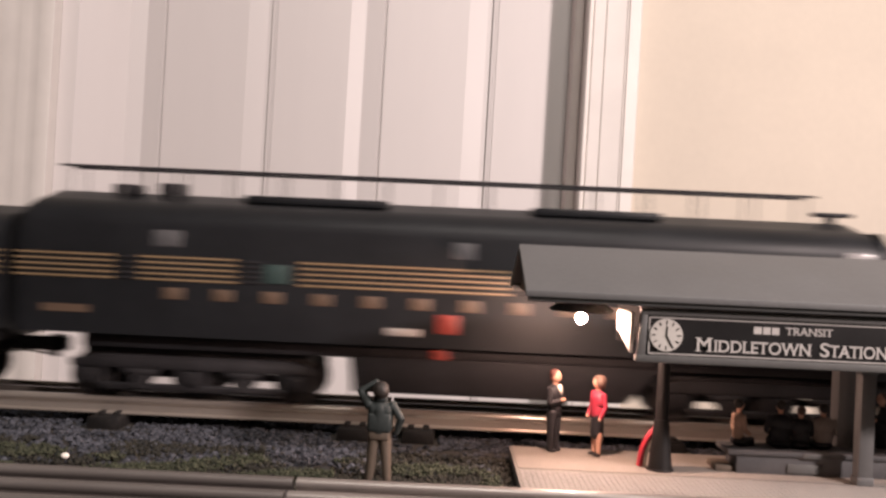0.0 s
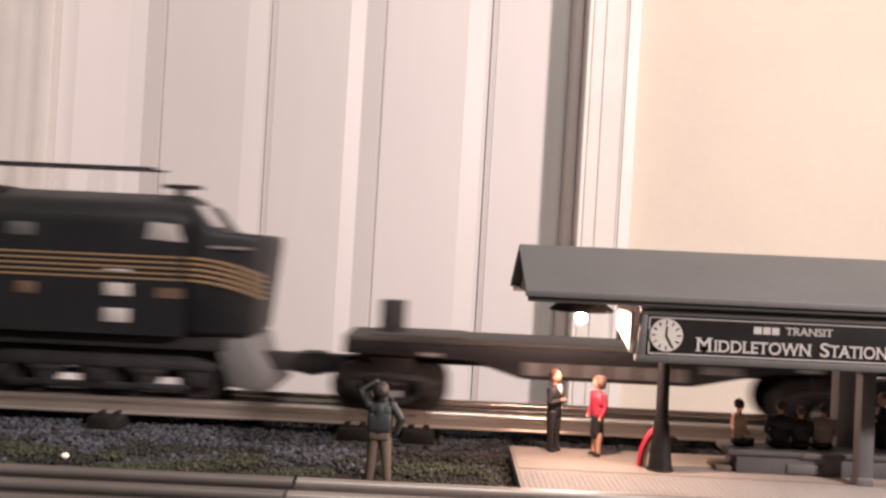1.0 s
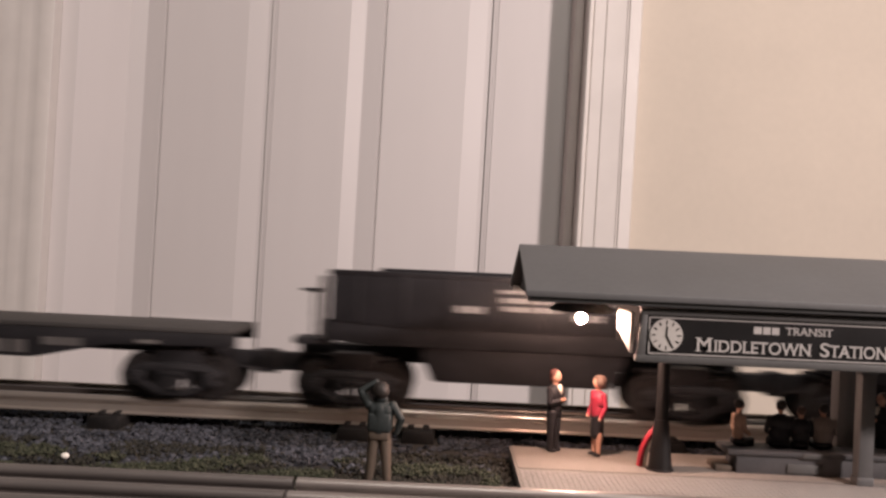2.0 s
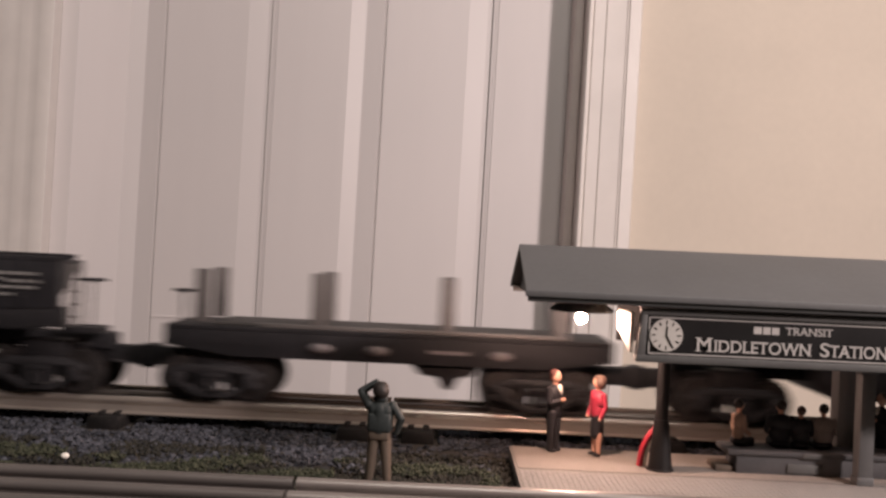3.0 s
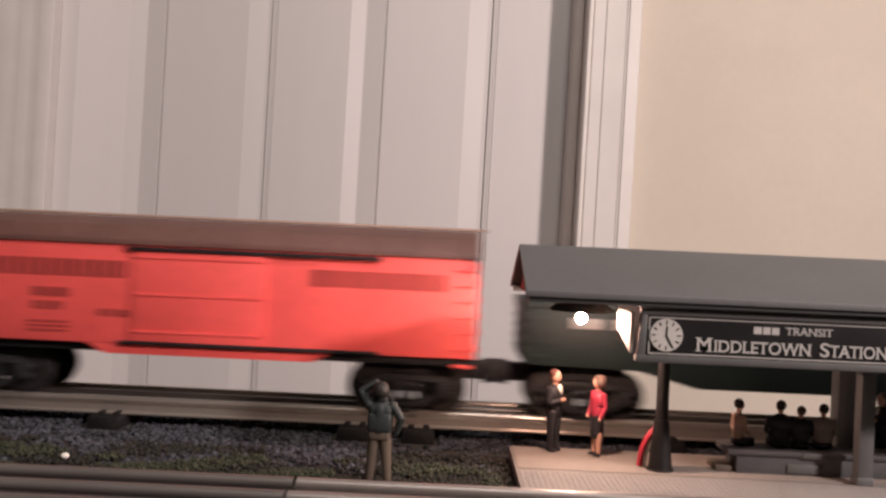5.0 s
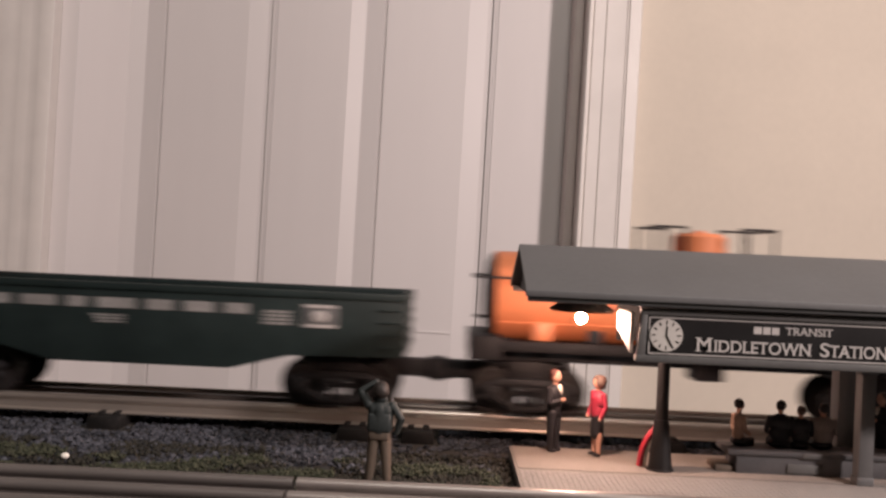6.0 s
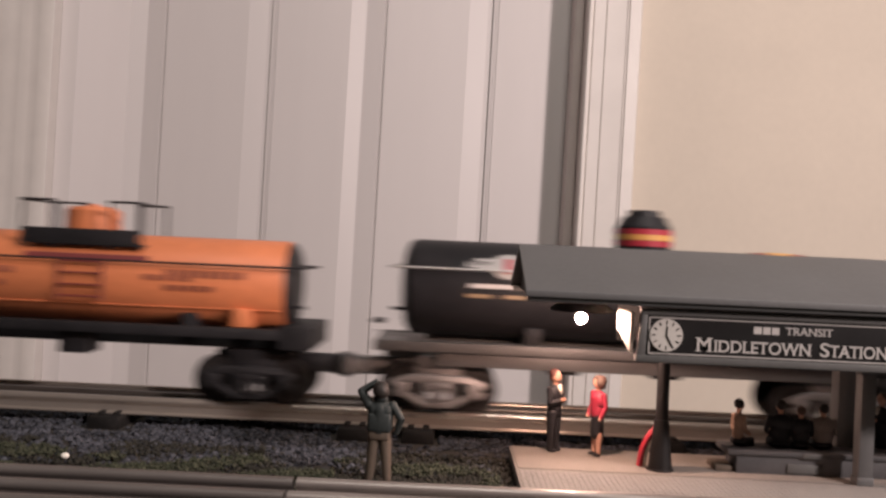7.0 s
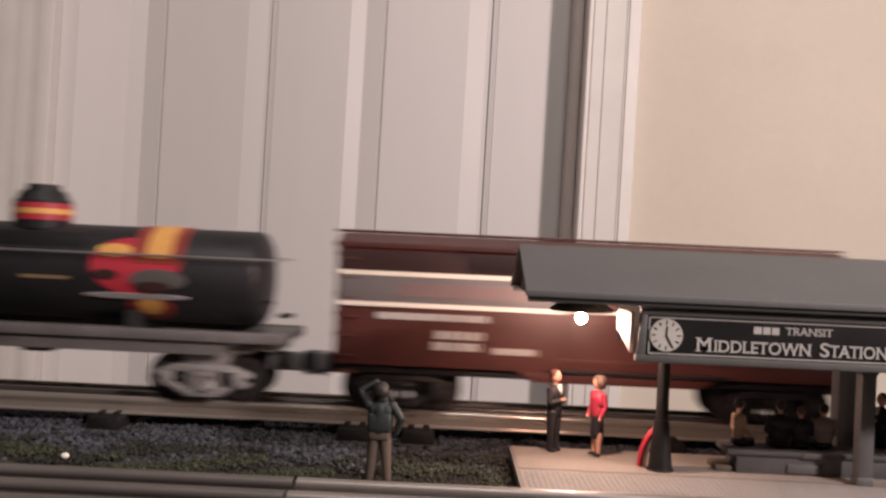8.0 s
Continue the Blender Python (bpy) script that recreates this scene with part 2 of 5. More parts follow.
def wx(px):
    return 1.0 * (px - 803.5) / 1600


OPEN = wx(1015)         # right edge of the doorway
structure("wall_north", box(B(), OPEN + 0.022, 3.6, WALL, WALL + 0.12, LO, HI), "wall", "smooth cream painted wall beside a white door casing", "wall", LEAN)
structure("wall_above_doors", box(B(), wx(75) - 0.021, OPEN + 0.021, WALL, WALL + 0.12, 1.32, HI), "wall", "cream painted wall above the closet doors", "wall", LEAN)
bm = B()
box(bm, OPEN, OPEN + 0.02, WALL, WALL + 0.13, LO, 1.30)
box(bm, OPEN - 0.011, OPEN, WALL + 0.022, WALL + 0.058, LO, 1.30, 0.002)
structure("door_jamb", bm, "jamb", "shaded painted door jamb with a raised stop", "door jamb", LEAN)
CASING = ((0, 0), (0, 0.0110), (0.0012, 0.0128), (0.0034, 0.0128), (0.0040, 0.0095), (0.0058, 0.0095), (0.0064, 0.0122), (0.0185, 0.0128), (0.0188, 0.0112), (0.0195, 0.0112), (0.0198, 0.0135),
          (0.0300, 0.0142), (0.0410, 0.0156), (0.0414, 0.0170), (0.0431, 0.0158), (0.0433, 0.0130), (0.0440, 0.0130), (0.0443, 0.0165), (0.0565, 0.0165), (0.0580, 0.0130), (0.0580, 0))
casing = structure("door_casing", prism(B(), [(OPEN + p, WALL - q) for p, q in CASING], "x", 0, 1), "trim", "white painted moulded casing of the doorway", "door casing", smooth=20)
for v in casing.data.vertices:
    t, x, y = v.co
    v.co = (x, y, LO if t < 0.5 else 1.32)
casing.matrix_basis = LEAN


def dx(px):
    return 1.06 * (px - 803.5) / 1600


def door_leaf(name, left, full=True):
    """A white moulded folding leaf: flat fields with a slanting moulding at the right of each, and a raised lower edge to the panel."""
    def at(p, y):
        return (dx(left + p), DOOR + y)
    pts = [at(0, 0.0), at(130, 0.0), at(156, 0.0050), at(158, 0.0050), at(190, 0.0010), at(191.8, 0.0034), at(194, 0.0034), at(194.5, 0.0), at(339, 0.0), at(372, 0.0040), at(379.5, 0.0040), at(379.5, 0.03), at(0, 0.03)]
    if not full:
        pts = [at(0, 0.0), at(150, 0.0), at(150, 0.03), at(0, 0.03)]
    bm = prism(B(), pts, "x", 0, 1)
    for v in bm.verts:
        t, x, y = v.co
        v.co = (x, y, LO + 0.01 if t < 0.5 else 1.29)
    leaf = structure(name, bm, "door", "white painted moulded closet door leaf, closed", "door", LEAN, 0)
    if full:
        for z in (-0.0130, 1.20):
            part("panel_edge", box(B(), dx(left + 195), dx(left + 338), DOOR - 0.0012, DOOR + 0.0010, z - 0.0009, z + 0.0009), "door", leaf, smooth=0)
    for p in (-9.6, -4.9):
        part("leaf_edge", box(B(), dx(left + p), dx(left + p + 4.2), DOOR + 0.0012, DOOR + 0.028, LO + 0.01, 1.29, 0.0006), "door", leaf)
    return leaf


door_leaf("door_1", 78)
door_leaf("door_2", 468)
door_leaf("door_3", 859, False)
LEFT = wx(75)           # left edge of the doorway
bm = B()
box(bm, LEFT - 0.02, LEFT, WALL, WALL + 0.13, LO, 1.30)
structure("door_jamb_left", bm, "trim", "painted door jamb", "door jamb", LEAN)
LOW = ((0, 0), (0, 0.0070), (0.0020, 0.0080), (0.0130, 0.0092), (0.0150, 0.0090), (0.0225, 0.0084), (0.0245, 0.0088), (0.0335, 0.0100), (0.0355, 0.0100), (0.0430, 0.0098), (0.0460, 0.0108), (0.0900, 0.0112), (0.0940, 0.0080), (0.0940, 0))
# added splay hides the jamb's inner face, which showed as a dark strip
rebate = structure("jamb_cover_left", prism(B(), [(LEFT + 0.0003, WALL + 0.012), (LEFT + 0.018, WALL + 0.015), (LEFT + 0.0610, DOOR - 0.0006), (LEFT + 0.0003, DOOR - 0.0006)], "x", 0, 1), "door", "white splayed cover added over the dark inner face of the jamb", "door stop", smooth=0)
for v in rebate.data.vertices:
    t, x, y = v.co
    v.co = (x, y, LO if t < 0.5 else 1.29)
rebate.matrix_basis = LEAN
cas = structure("door_casing_left", prism(B(), [(LEFT - p, WALL - q) for p, q in LOW], "x", 0, 1), "trim", "white painted moulded casing of the doorway", "door casing", smooth=60)
for v in cas.data.vertices:
    t, x, y = v.co
    v.co = (x, y, LO if t < 0.5 else 1.32)
cas.matrix_basis = LEAN
structure("wall_north_left", box(B(), -3.4, LEFT - 0.022, WALL, WALL + 0.12, LO, HI), "wall", "smooth cream painted wall beside a white door casing", "wall", LEAN)

# ---- the layout board ----
structure("layout_table", box(B(), -3.3, 3.5, -0.6, 0.50, -0.05, -0.003, 0.002), "board", "dark scenic layout board on a train table", "table")
TRACK, NEAR = 0.432, 0.270


def gravel(name, label, category, material, count, size, place, flat=0.7, seed=1):
    """Many small angular lumps as one mesh."""
    rnd = random.Random(seed)
    base = [(1, 0, 0), (-1, 0, 0), (0, 1, 0), (0, -1, 0), (0, 0, 1), (0, 0, -1)]
    tri = [(0, 2, 4), (2, 1, 4), (1, 3, 4), (3, 0, 4), (2, 0, 5), (1, 2, 5), (3, 1, 5), (0, 3, 5)]
    vs, fs = [], []
    for _ in range(count):
        x, y, z = place(rnd)
        s = size * rnd.uniform(0.55, 1.3)
        e = Euler((rnd.uniform(0, 6), rnd.uniform(0, 6), rnd.uniform(0, 6))).to_matrix()
        k = len(vs)
        for p in base:
            q = e @ (Vector(p) * s * rnd.uniform(0.7, 1.25))
            vs.append((x + q.x, y + q.y, z + q.z * flat))
        fs += [(a + k, b + k, c + k) for a, b, c in tri]
    me = bpy.data.meshes.new(name)
    me.from_pydata(vs, [], fs)
    me.materials.append(M[material])
    return tagged(new(name, me), label, category, kind="stuff")


def ground_z(y):
    """The ballast shoulder falls from the train's track to the verge."""
    t = max(0.0, min(1.0, (0.404 - y) / 0.058))
    return -0.0018 + 0.0028 * t


def shoulder(rnd):
    while True:
        x, y = rnd.uniform(-0.36, 0.42), 0.330 + 0.150 * rnd.random() ** 0.85
        k = (x + 0.027 + 0.127) % 0.254 - 0.127
        if x > -0.030 and y < 0.392 and rnd.random() < 0.72:
            continue
        if y < 0.397 or min(abs(abs(k) - 0.0145), abs(abs(k) - 0.127)) > 0.0098:
            break
    return x, y, ground_z(y) + rnd.uniform(-0.0008, 0.0006)


def verge(rnd):
    while True:
        x, y = rnd.uniform(-0.30, 0.02), rnd.uniform(0.296, 0.350)
        if noise.noise(Vector((x * 40, y * 60, 3))) > -0.10 + (y - 0.318) * 9 + rnd.uniform(-0.12, 0.12) + (0.16 if x > -0.065 else 0.0):
            return x, y, ground_z(y) + 0.0006 + rnd.uniform(0, 0.0016)


def patch(rnd):
    while True:
        x, y = rnd.uniform(-0.30, 0.06), rnd.uniform(0.292, 0.372)
        if noise.noise(Vector((x * 30 + 7, y * 40, 9))) > 0.12 or x > -0.045 + (y - 0.33) * 0.3:
            return x, y, ground_z(y) + rnd.uniform(0, 0.0012)


bm = B()
prism(bm, [(0.292, -0.003), (0.292, 0.0006), (0.345, 0.0006), (0.402, -0.0022), (0.470, -0.0022), (0.495, -0.0026), (0.495, -0.003)], "x", -3.2, 3.4)
structure("ballast_bed", bm, "soil", "dark earth bed under the ballast", "ground")
gravel("ballast", "loose dark blue-grey ballast stones along the track", "ballast", "stone", 18000, 0.0015, shoulder, seed=2)
gravel("grass_tufts", "short olive green scenic grass on the verge", "grass", "grass", 8500, 0.0008, verge, 0.9, seed=3)
gravel("dark_undergrowth", "dark brown-green scenic undergrowth on the verge", "undergrowth", "moss", 5200, 0.0010, patch, 0.9, seed=4)
bm = B()
ball(bm, (-0.139, 0.3295, 0.0036), 0.0013, (1.25, 1, 0.9), 12)
tagged(new("white_pebble", mesh("white_pebble", bm, "pebble")), "small rounded white pebble lying in the grass", "pebble")


# ---- track ----
def rail_mesh(name, material, length):
    """Tubular toy rail: a round head on a pinched web with two flanges."""
    prof = [(-0.0036, 0.0), (0.0036, 0.0), (0.0036, 0.0005), (0.0008, 0.0009), (0.0006, 0.0040), (0.0011, 0.0044), (0.0019, 0.0052), (0.0021, 0.0061), (0.0017, 0.0071),
            (0.0008, 0.0076), (-0.0008, 0.0076), (-0.0017, 0.0071), (-0.0021, 0.0061), (-0.0019, 0.0052), (-0.0011, 0.0044), (-0.0006, 0.0040), (-0.0008, 0.0009), (-0.0036, 0.0005)]
    return mesh(name, prism(B(), prof, "x", -length / 2, length / 2), material, smooth=50)


SECTION = 0.254
bm = B()
prism(bm, [(-0.0072, -0.0053), (-0.0072, 0.0), (-0.0062, 0.0010), (0.0062, 0.0010), (0.0072, 0.0), (0.0072, -0.0053)], "y", -0.0285, 0.0285, 0.0003)
tie_mesh = mesh("tie", bm, "tie")
clip_mesh = mesh("rail_clip", box(B(), -0.0014, 0.0014, -0.0046, 0.0046, 0.0008, 0.0021, 0.0004), "tie")
OUTER = {k: rail_mesh("rail", k, SECTION - 0.0012) for k in ("rail", "dullrail", "frontrail")}
MIDDLE = {k: rail_mesh("centre_rail", k, SECTION - 0.0012) for k in ("midrail", "dullrail", "frontrail")}


def track_section(label, outer, middle):
    s = thing("track_section", label, "track", "track sections")
    for y, m, name in ((-0.016, outer, "rail"), (0.016, outer, "rail"), (0.0, middle, "centre_rail")):
        part(name, m, "", s, at=pose(0, y, RAIL - 0.0076))
    for x in (-SECTION / 2 + 0.0145, 0, SECTION / 2 - 0.0145):
        t = part("tie", tie_mesh, "", s, at=pose(x, 0, RAIL - 0.0076 - 0.0010))
        for y in (-0.0175, 0.0175):
            for d in (-0.0035, 0.0035):
                part("rail_clip", clip_mesh, "", t, at=pose(d, y, 0))
    return s


def lay(y, joint, first, last, label, outer, middle):
    one = track_section(label, OUTER[outer], MIDDLE[middle])
    one.matrix_basis = pose(joint + (first + 0.5) * SECTION, y, 0)
    for i in range(first + 1, last):
        copy_thing(one, pose(joint + (i + 0.5) * SECTION, y, 0))


lay(TRACK, -0.027, -12, 13, "tubular toy train track with tinned rails and black steel ties", "rail", "midrail")
# front rails are darker left of the joint than right of it
lay(NEAR, -0.047, -12, 0, "dull darker tubular toy train track at the layout front", "dullrail", "dullrail")
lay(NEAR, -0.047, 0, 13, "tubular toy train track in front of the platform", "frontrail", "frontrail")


# ---- the station ----
PX0, PX1, PY0, PY1, PZ = 0.0262, 0.40, 0.299, 0.3725, 0.006
plat = thing("station_platform", "pale grey concrete-look station platform with scored paving", "platform")
part("slab", box(B(), PX0, PX1, PY0, PY1, -0.003, PZ - 0.0003, 0.0002), "groove", plat)
TILE = 0.0020
bm = B()
x = PX0 + 0.0012
while x < 0.30:
    y = PY0 + 0.001
    while y < 0.3320:
        g = (x, x + TILE - 0.0002, y, y + TILE - 0.0005)
        lo = [bm.verts.new(p) for p in ((g[0], g[2], PZ - 0.0004), (g[1], g[2], PZ - 0.0004), (g[1], g[3], PZ - 0.0004), (g[0], g[3], PZ - 0.0004))]
        i = 0.00012
        hi = [bm.verts.new(p) for p in ((g[0] + i, g[2] + i, PZ), (g[1] - i, g[2] + i, PZ), (g[1] - i, g[3] - i, PZ), (g[0] + i, g[3] - i, PZ))]
        bm.faces.new(hi)
        for a in range(4):
            b = (a + 1) % 4
            bm.faces.new((lo[a], lo[b], hi[b], hi[a]))
        y += TILE
    x += TILE
tiles = part("paving", bm, "platform", plat, smooth=0)
tagged(tiles, kind="stuff")
part("deck", box(B(), PX0 + 0.001, PX1, 0.3345, PY1 - 0.0008, PZ - 0.0004, PZ + 0.00004, 0.0001), "deckstone", plat, "smooth deck toned brownish for shade")

RX0, RX1, RY0, RY1, RZ0, RZ1 = 0.0241, 0.40, 0.296, 0.376, 0.0695, 0.0886
MID = (RY0 + RY1) / 2
canopy = thing("station_canopy", "grey gabled canopy roof over the station platform", "canopy")
T = 0.0022
part("roof", prism(B(), [(RY0, RZ0 + 0.0038), (MID, RZ1), (RY1, RZ0 + 0.0038), (RY1, RZ0 + 0.0016), (MID, RZ1 - T), (RY0, RZ0 + 0.0016)], "x", RX0, RX1, 0.0003), "roof", canopy)
bm = B()
box(bm, RX0 + 0.001, RX1, RY0 + 0.0012, RY0 + 0.0042, RZ0, RZ0 + 0.0030, 0.0004)
part("front_fascia", bm, "fascia", canopy)
part("back_fascia", box(B(), RX0 + 0.001, RX1, RY1 - 0.0042, RY1 - 0.0012, RZ0, RZ0 + 0.0030, 0.0004), "fascia", canopy)
part("gable_end", prism(B(), [(RY0 + 0.006, RZ0 + 0.0012), (MID, RZ1 - 0.003), (RY1 - 0.006, RZ0 + 0.0012)], "x", RX0 + 0.0035, RX0 + 0.0055, 0.0002), "fascia", canopy)
part("soffit", box(B(), RX0 + 0.006, RX1, RY0 + 0.0045, RY1 - 0.0045, RZ0 + 0.0006, RZ0 + 0.0018), "fascia", canopy)

lamp = thing("canopy_lamp", "lit warm bulb under a dark conical shade hung from the canopy", "lamp", at=pose(0.0483, 0.336, 0))
bm = B()
g = bmesh.ops.create_cone(bm, cap_ends=False, segments=32, radius1=0.0122, radius2=0.0045, depth=0.0056)
bmesh.ops.translate(bm, vec=(0, 0, 0.0680), verts=g["verts"])
g = bmesh.ops.create_cone(bm, cap_ends=False, segments=32, radius1=0.0116, radius2=0.0040, depth=0.0056)
bmesh.ops.translate(bm, vec=(0, 0, 0.0675), verts=g["verts"])
bmesh.ops.reverse_faces(bm, faces=list({f for v in g["verts"] for f in v.link_faces}))
rod(bm, (0, 0, 0.0700), (0, 0, 0.0712), 0.0034, n=16)
part("shade", bm, "fascia", lamp)
part("bulb", ball(B(), (0, 0, 0.0620), 0.0018, (1.05, 1.05, 1), 20), "bulb", lamp, "glowing bulb")
part("socket", rod(B(), (0, 0, 0.0640), (0, 0, 0.0690), 0.0014, n=12), "fascia", lamp)

SX, SY, SZ0, SZ1 = 0.0633, 0.3000, 0.0518, 0.0682
sign = thing("station_sign", "black station name board with white serif letters and a clock", "sign")
part("board", box(B(), SX, RX1, SY + 0.0008, SY + 0.0030, SZ0, SZ1, 0.0002), "sign", sign)
part("top_rail", box(B(), SX - 0.0004, RX1, SY - 0.0004, SY + 0.0034, SZ1 - 0.0016, SZ1 + 0.0006, 0.0004), "signframe", sign)
part("bottom_rail", box(B(), SX - 0.0016, RX1, SY - 0.0004, SY + 0.0040, SZ0 - 0.0008, SZ0 + 0.0016, 0.0004), "signframe", sign)
part("end_rail", prism(B(), [(SX - 0.0002, SZ1 - 0.0014), (SX + 0.0018, SZ1 - 0.0014), (SX + 0.0014, SZ0 + 0.0014), (SX - 0.0016, SZ0 + 0.0014)], "y", SY - 0.0003, SY + 0.0034, 0.0003), "signframe", sign)
bm = B()
for z in (SZ0 + 0.0022, SZ1 - 0.0023):
    box(bm, SX + 0.0026, RX1 - 0.002, SY + 0.0004, SY + 0.0009, z - 0.00018, z + 0.00018)
box(bm, SX + 0.0024, SX + 0.0028, SY + 0.0004, SY + 0.0009, SZ0 + 0.0022, SZ1 - 0.0023)
part("border_line", bm, "letter", sign)
part("end_bracket", prism(B(), [(SY + 0.0042, SZ1 - 0.0012), (SY + 0.0290, SZ1 - 0.0012), (SY + 0.0290, SZ1 - 0.0085), (SY + 0.0042, SZ0 + 0.0016)], "x", SX - 0.0030, SX - 0.0018, 0.0003), "soffit", sign, "pale end bracket lit by the bulb")
part("back_board", box(B(), SX + 0.004, RX1, 0.3655, 0.3685, SZ0, SZ1, 0.0003), "sign", sign)
part("hanger", box(B(), SX, RX1, SY + 0.0035, SY + 0.012, SZ1 + 0.0007, RZ0 + 0.0006), "fascia", sign)


def add_serifs(me):
    """Small feet on the stems of the letters, at the base line and at the cap line."""
    ys = [v.co.y for v in me.vertices]
    lo, hi = min(ys), max(ys)
    ends = set()
    for e in me.edges:
        p, q = [me.vertices[i].co for i in e.vertices]
        if p.z > 0 and q.z > 0 and abs(p.y - q.y) < 1e-4 and abs(p.x - q.x) > 0.03 and min(p.y - lo, hi - p.y) < 0.05:
            ends.add((round(min(p.x, q.x), 4), round(max(p.x, q.x), 4), round(p.y, 4)))
    bm = bmesh.new()
    bm.from_mesh(me)
    for x0, x1, y in ends:
        up = -1 if y > (lo + hi) / 2 else 1
        right = 0.075 if x1 - x0 < 0.24 else 0.0
        box(bm, x0 - 0.075, x1 + right, *sorted((y, y + up * 0.055)), -0.018, 0.022)
    bm.to_mesh(me)
    bm.free()


def lettering(name, text, x, z, height, wide, y, material, parent):
    cu = bpy.data.curves.new(name, "FONT")
    cu.body, cu.size, cu.extrude, cu.align_x = text, 1.0, 0.02, "LEFT"
    cu.offset = 0.010
    tmp = bpy.data.objects.new(name, cu)
    me = bpy.data.meshes.new_from_object(tmp)
    bpy.data.objects.remove(tmp)
    add_serifs(me)
    lo, hi = [min(v.co[i] for v in me.vertices) for i in range(2)], [max(v.co[i] for v in me.vertices) for i in range(2)]
    for v in me.vertices:
        v.co = (x + (v.co.x - lo[0]) / (hi[0] - lo[0]) * wide, y - 0.0002 + v.co.z * 0.004, z + (v.co.y - lo[1]) / (hi[1] - lo[1]) * height)
    me.materials.clear()
    me.materials.append(M[material])
    return part(name, me, "", parent)


SK = 0.3008 / 1600


def sx(px):
    return SK * (px - 796)


# two lines of raised letters, and a plain block for the maker's mark
lettering("letters", "M", sx(1228), 0.0553, 0.0046, sx(1258) - sx(1228), SY + 0.0006, "letter", sign)
lettering("letters", "IDDLETOWN", sx(1260), 0.0553, 0.0040, sx(1432) - sx(1260), SY + 0.0006, "letter", sign)
lettering("letters", "S", sx(1447), 0.0553, 0.0046, sx(1463) - sx(1447), SY + 0.0006, "letter", sign)
lettering("letters", "TATION", sx(1462), 0.0553, 0.0040, sx(1566) - sx(1462), SY + 0.0006, "letter", sign)
lettering("letters", "TRANSIT", sx(1384), 0.0620, 0.0025, sx(1468) - sx(1384), SY + 0.0006, "letter", sign)
part("mark", bars(B(), sx(1330), sx(1376), 0.06305, 0.0024, SY + 0.0009, [0.0026, 0.0024, 0.0024], 0.0005), "letter", sign)
CX, CZ, CR = sx(1176), 0.0602, 0.0054
part("clock_dial", rod(B(), (CX, SY + 0.0009, CZ), (CX, SY - 0.0001, CZ), CR, n=40), "dial", sign, "round cream clock dial")
bm = B()
for i in range(12):
    a = radians(30 * i)
    c = Vector((CX + math.sin(a) * CR * 0.78, 0, CZ + math.cos(a) * CR * 0.78))
    o = Vector((math.sin(a), 0, math.cos(a))) * CR * 0.11
    rod(bm, (c.x - o.x, SY - 0.0002, c.z - o.z), (c.x + o.x, SY - 0.0002, c.z + o.z), 0.00022, n=6)
part("hour_marks", bm, "ink", sign)
bm = B()
for a, ln in ((4, 0.55), (152, 0.72)):
    a = radians(a)
    rod(bm, (CX, SY - 0.0003, CZ), (CX + math.sin(a) * CR * ln, SY - 0.0003, CZ + math.cos(a) * CR * ln), 0.00026, n=6)
part("clock_pointer", bm, "ink", sign)

post = thing("canopy_post", "round black canopy post with a flared base", "post")
bm = B()
rod(bm, (0.081, 0.3415, PZ), (0.081, 0.3415, RZ0), 0.0024, 0.0022, 20)
rod(bm, (0.081, 0.3415, PZ), (0.081, 0.3415, PZ + 0.0190), 0.0046, 0.0027, 20)
rod(bm, (0.081, 0.3415, PZ), (0.081, 0.3415, PZ + 0.0008), 0.0052, 0.0050, 20)
part("shaft", bm, "post", post)
for cx, cy, w, lab in ((0.1532, 0.3335, 0.0027, "square grey canopy column standing on the platform"), (0.1595, 0.366, 0.0038, "square grey canopy column behind the bench")):
    col = thing("canopy_column", lab, "column", "canopy columns")
    part("shaft", box(B(), cx - w, cx + w, cy - w, cy + w, PZ, RZ0, 0.0004), "column", col)
    part("plinth", box(B(), cx - w - 0.0004, cx + w + 0.0004, cy - w - 0.0004, cy + w + 0.0004, PZ, PZ + 0.003, 0.0004), "column", col)
    part("bracket", prism(B(), [(cx - w - 0.012, RZ0), (cx - w - 0.012, RZ0 - 0.003), (cx - w, 0.046), (cx + w, 0.046), (cx + w + 0.012, RZ0 - 0.003), (cx + w + 0.012, RZ0)], "y", cy - 0.0028, cy + 0.0028, 0.0004), "fascia", col)
bench = thing("platform_bench", "long dark grey bench along the platform", "bench")
part("seat", box(B(), 0.1065, 0.30, 0.3415, 0.3575, PZ + 0.0068, PZ + 0.0088, 0.0005), "bench", bench)
part("front_panel", box(B(), 0.1100, 0.30, 0.3425, 0.3445, PZ, PZ + 0.0068, 0.0003), "bench", bench)
part("back_panel", box(B(), 0.1100, 0.30, 0.3545, 0.3565, PZ, PZ + 0.0068, 0.0003), "bench", bench)
part("end_panel", box(B(), 0.1100, 0.1120, 0.3446, 0.3544, PZ, PZ + 0.0068, 0.0003), "bench", bench)
part("foot_board", box(B(), 0.1025, 0.1098, 0.3440, 0.3560, PZ, PZ + 0.0022, 0.0004), "khaki", bench, "worn brown board")
part("seat_plate", box(B(), 0.1345, 0.1440, 0.3410, 0.3416, PZ + 0.0067, PZ + 0.0086, 0.0002), "signframe", bench, "paler grey strip")
part("name_plate", box(B(), 0.1290, 0.1425, 0.3418, 0.3424, PZ + 0.0008, PZ + 0.0042, 0.0002), "signframe", bench, "paler grey plate")
hoop = thing("red_hoop", "curved red hoop with a painted pale highlight leaning on the post", "hoop")
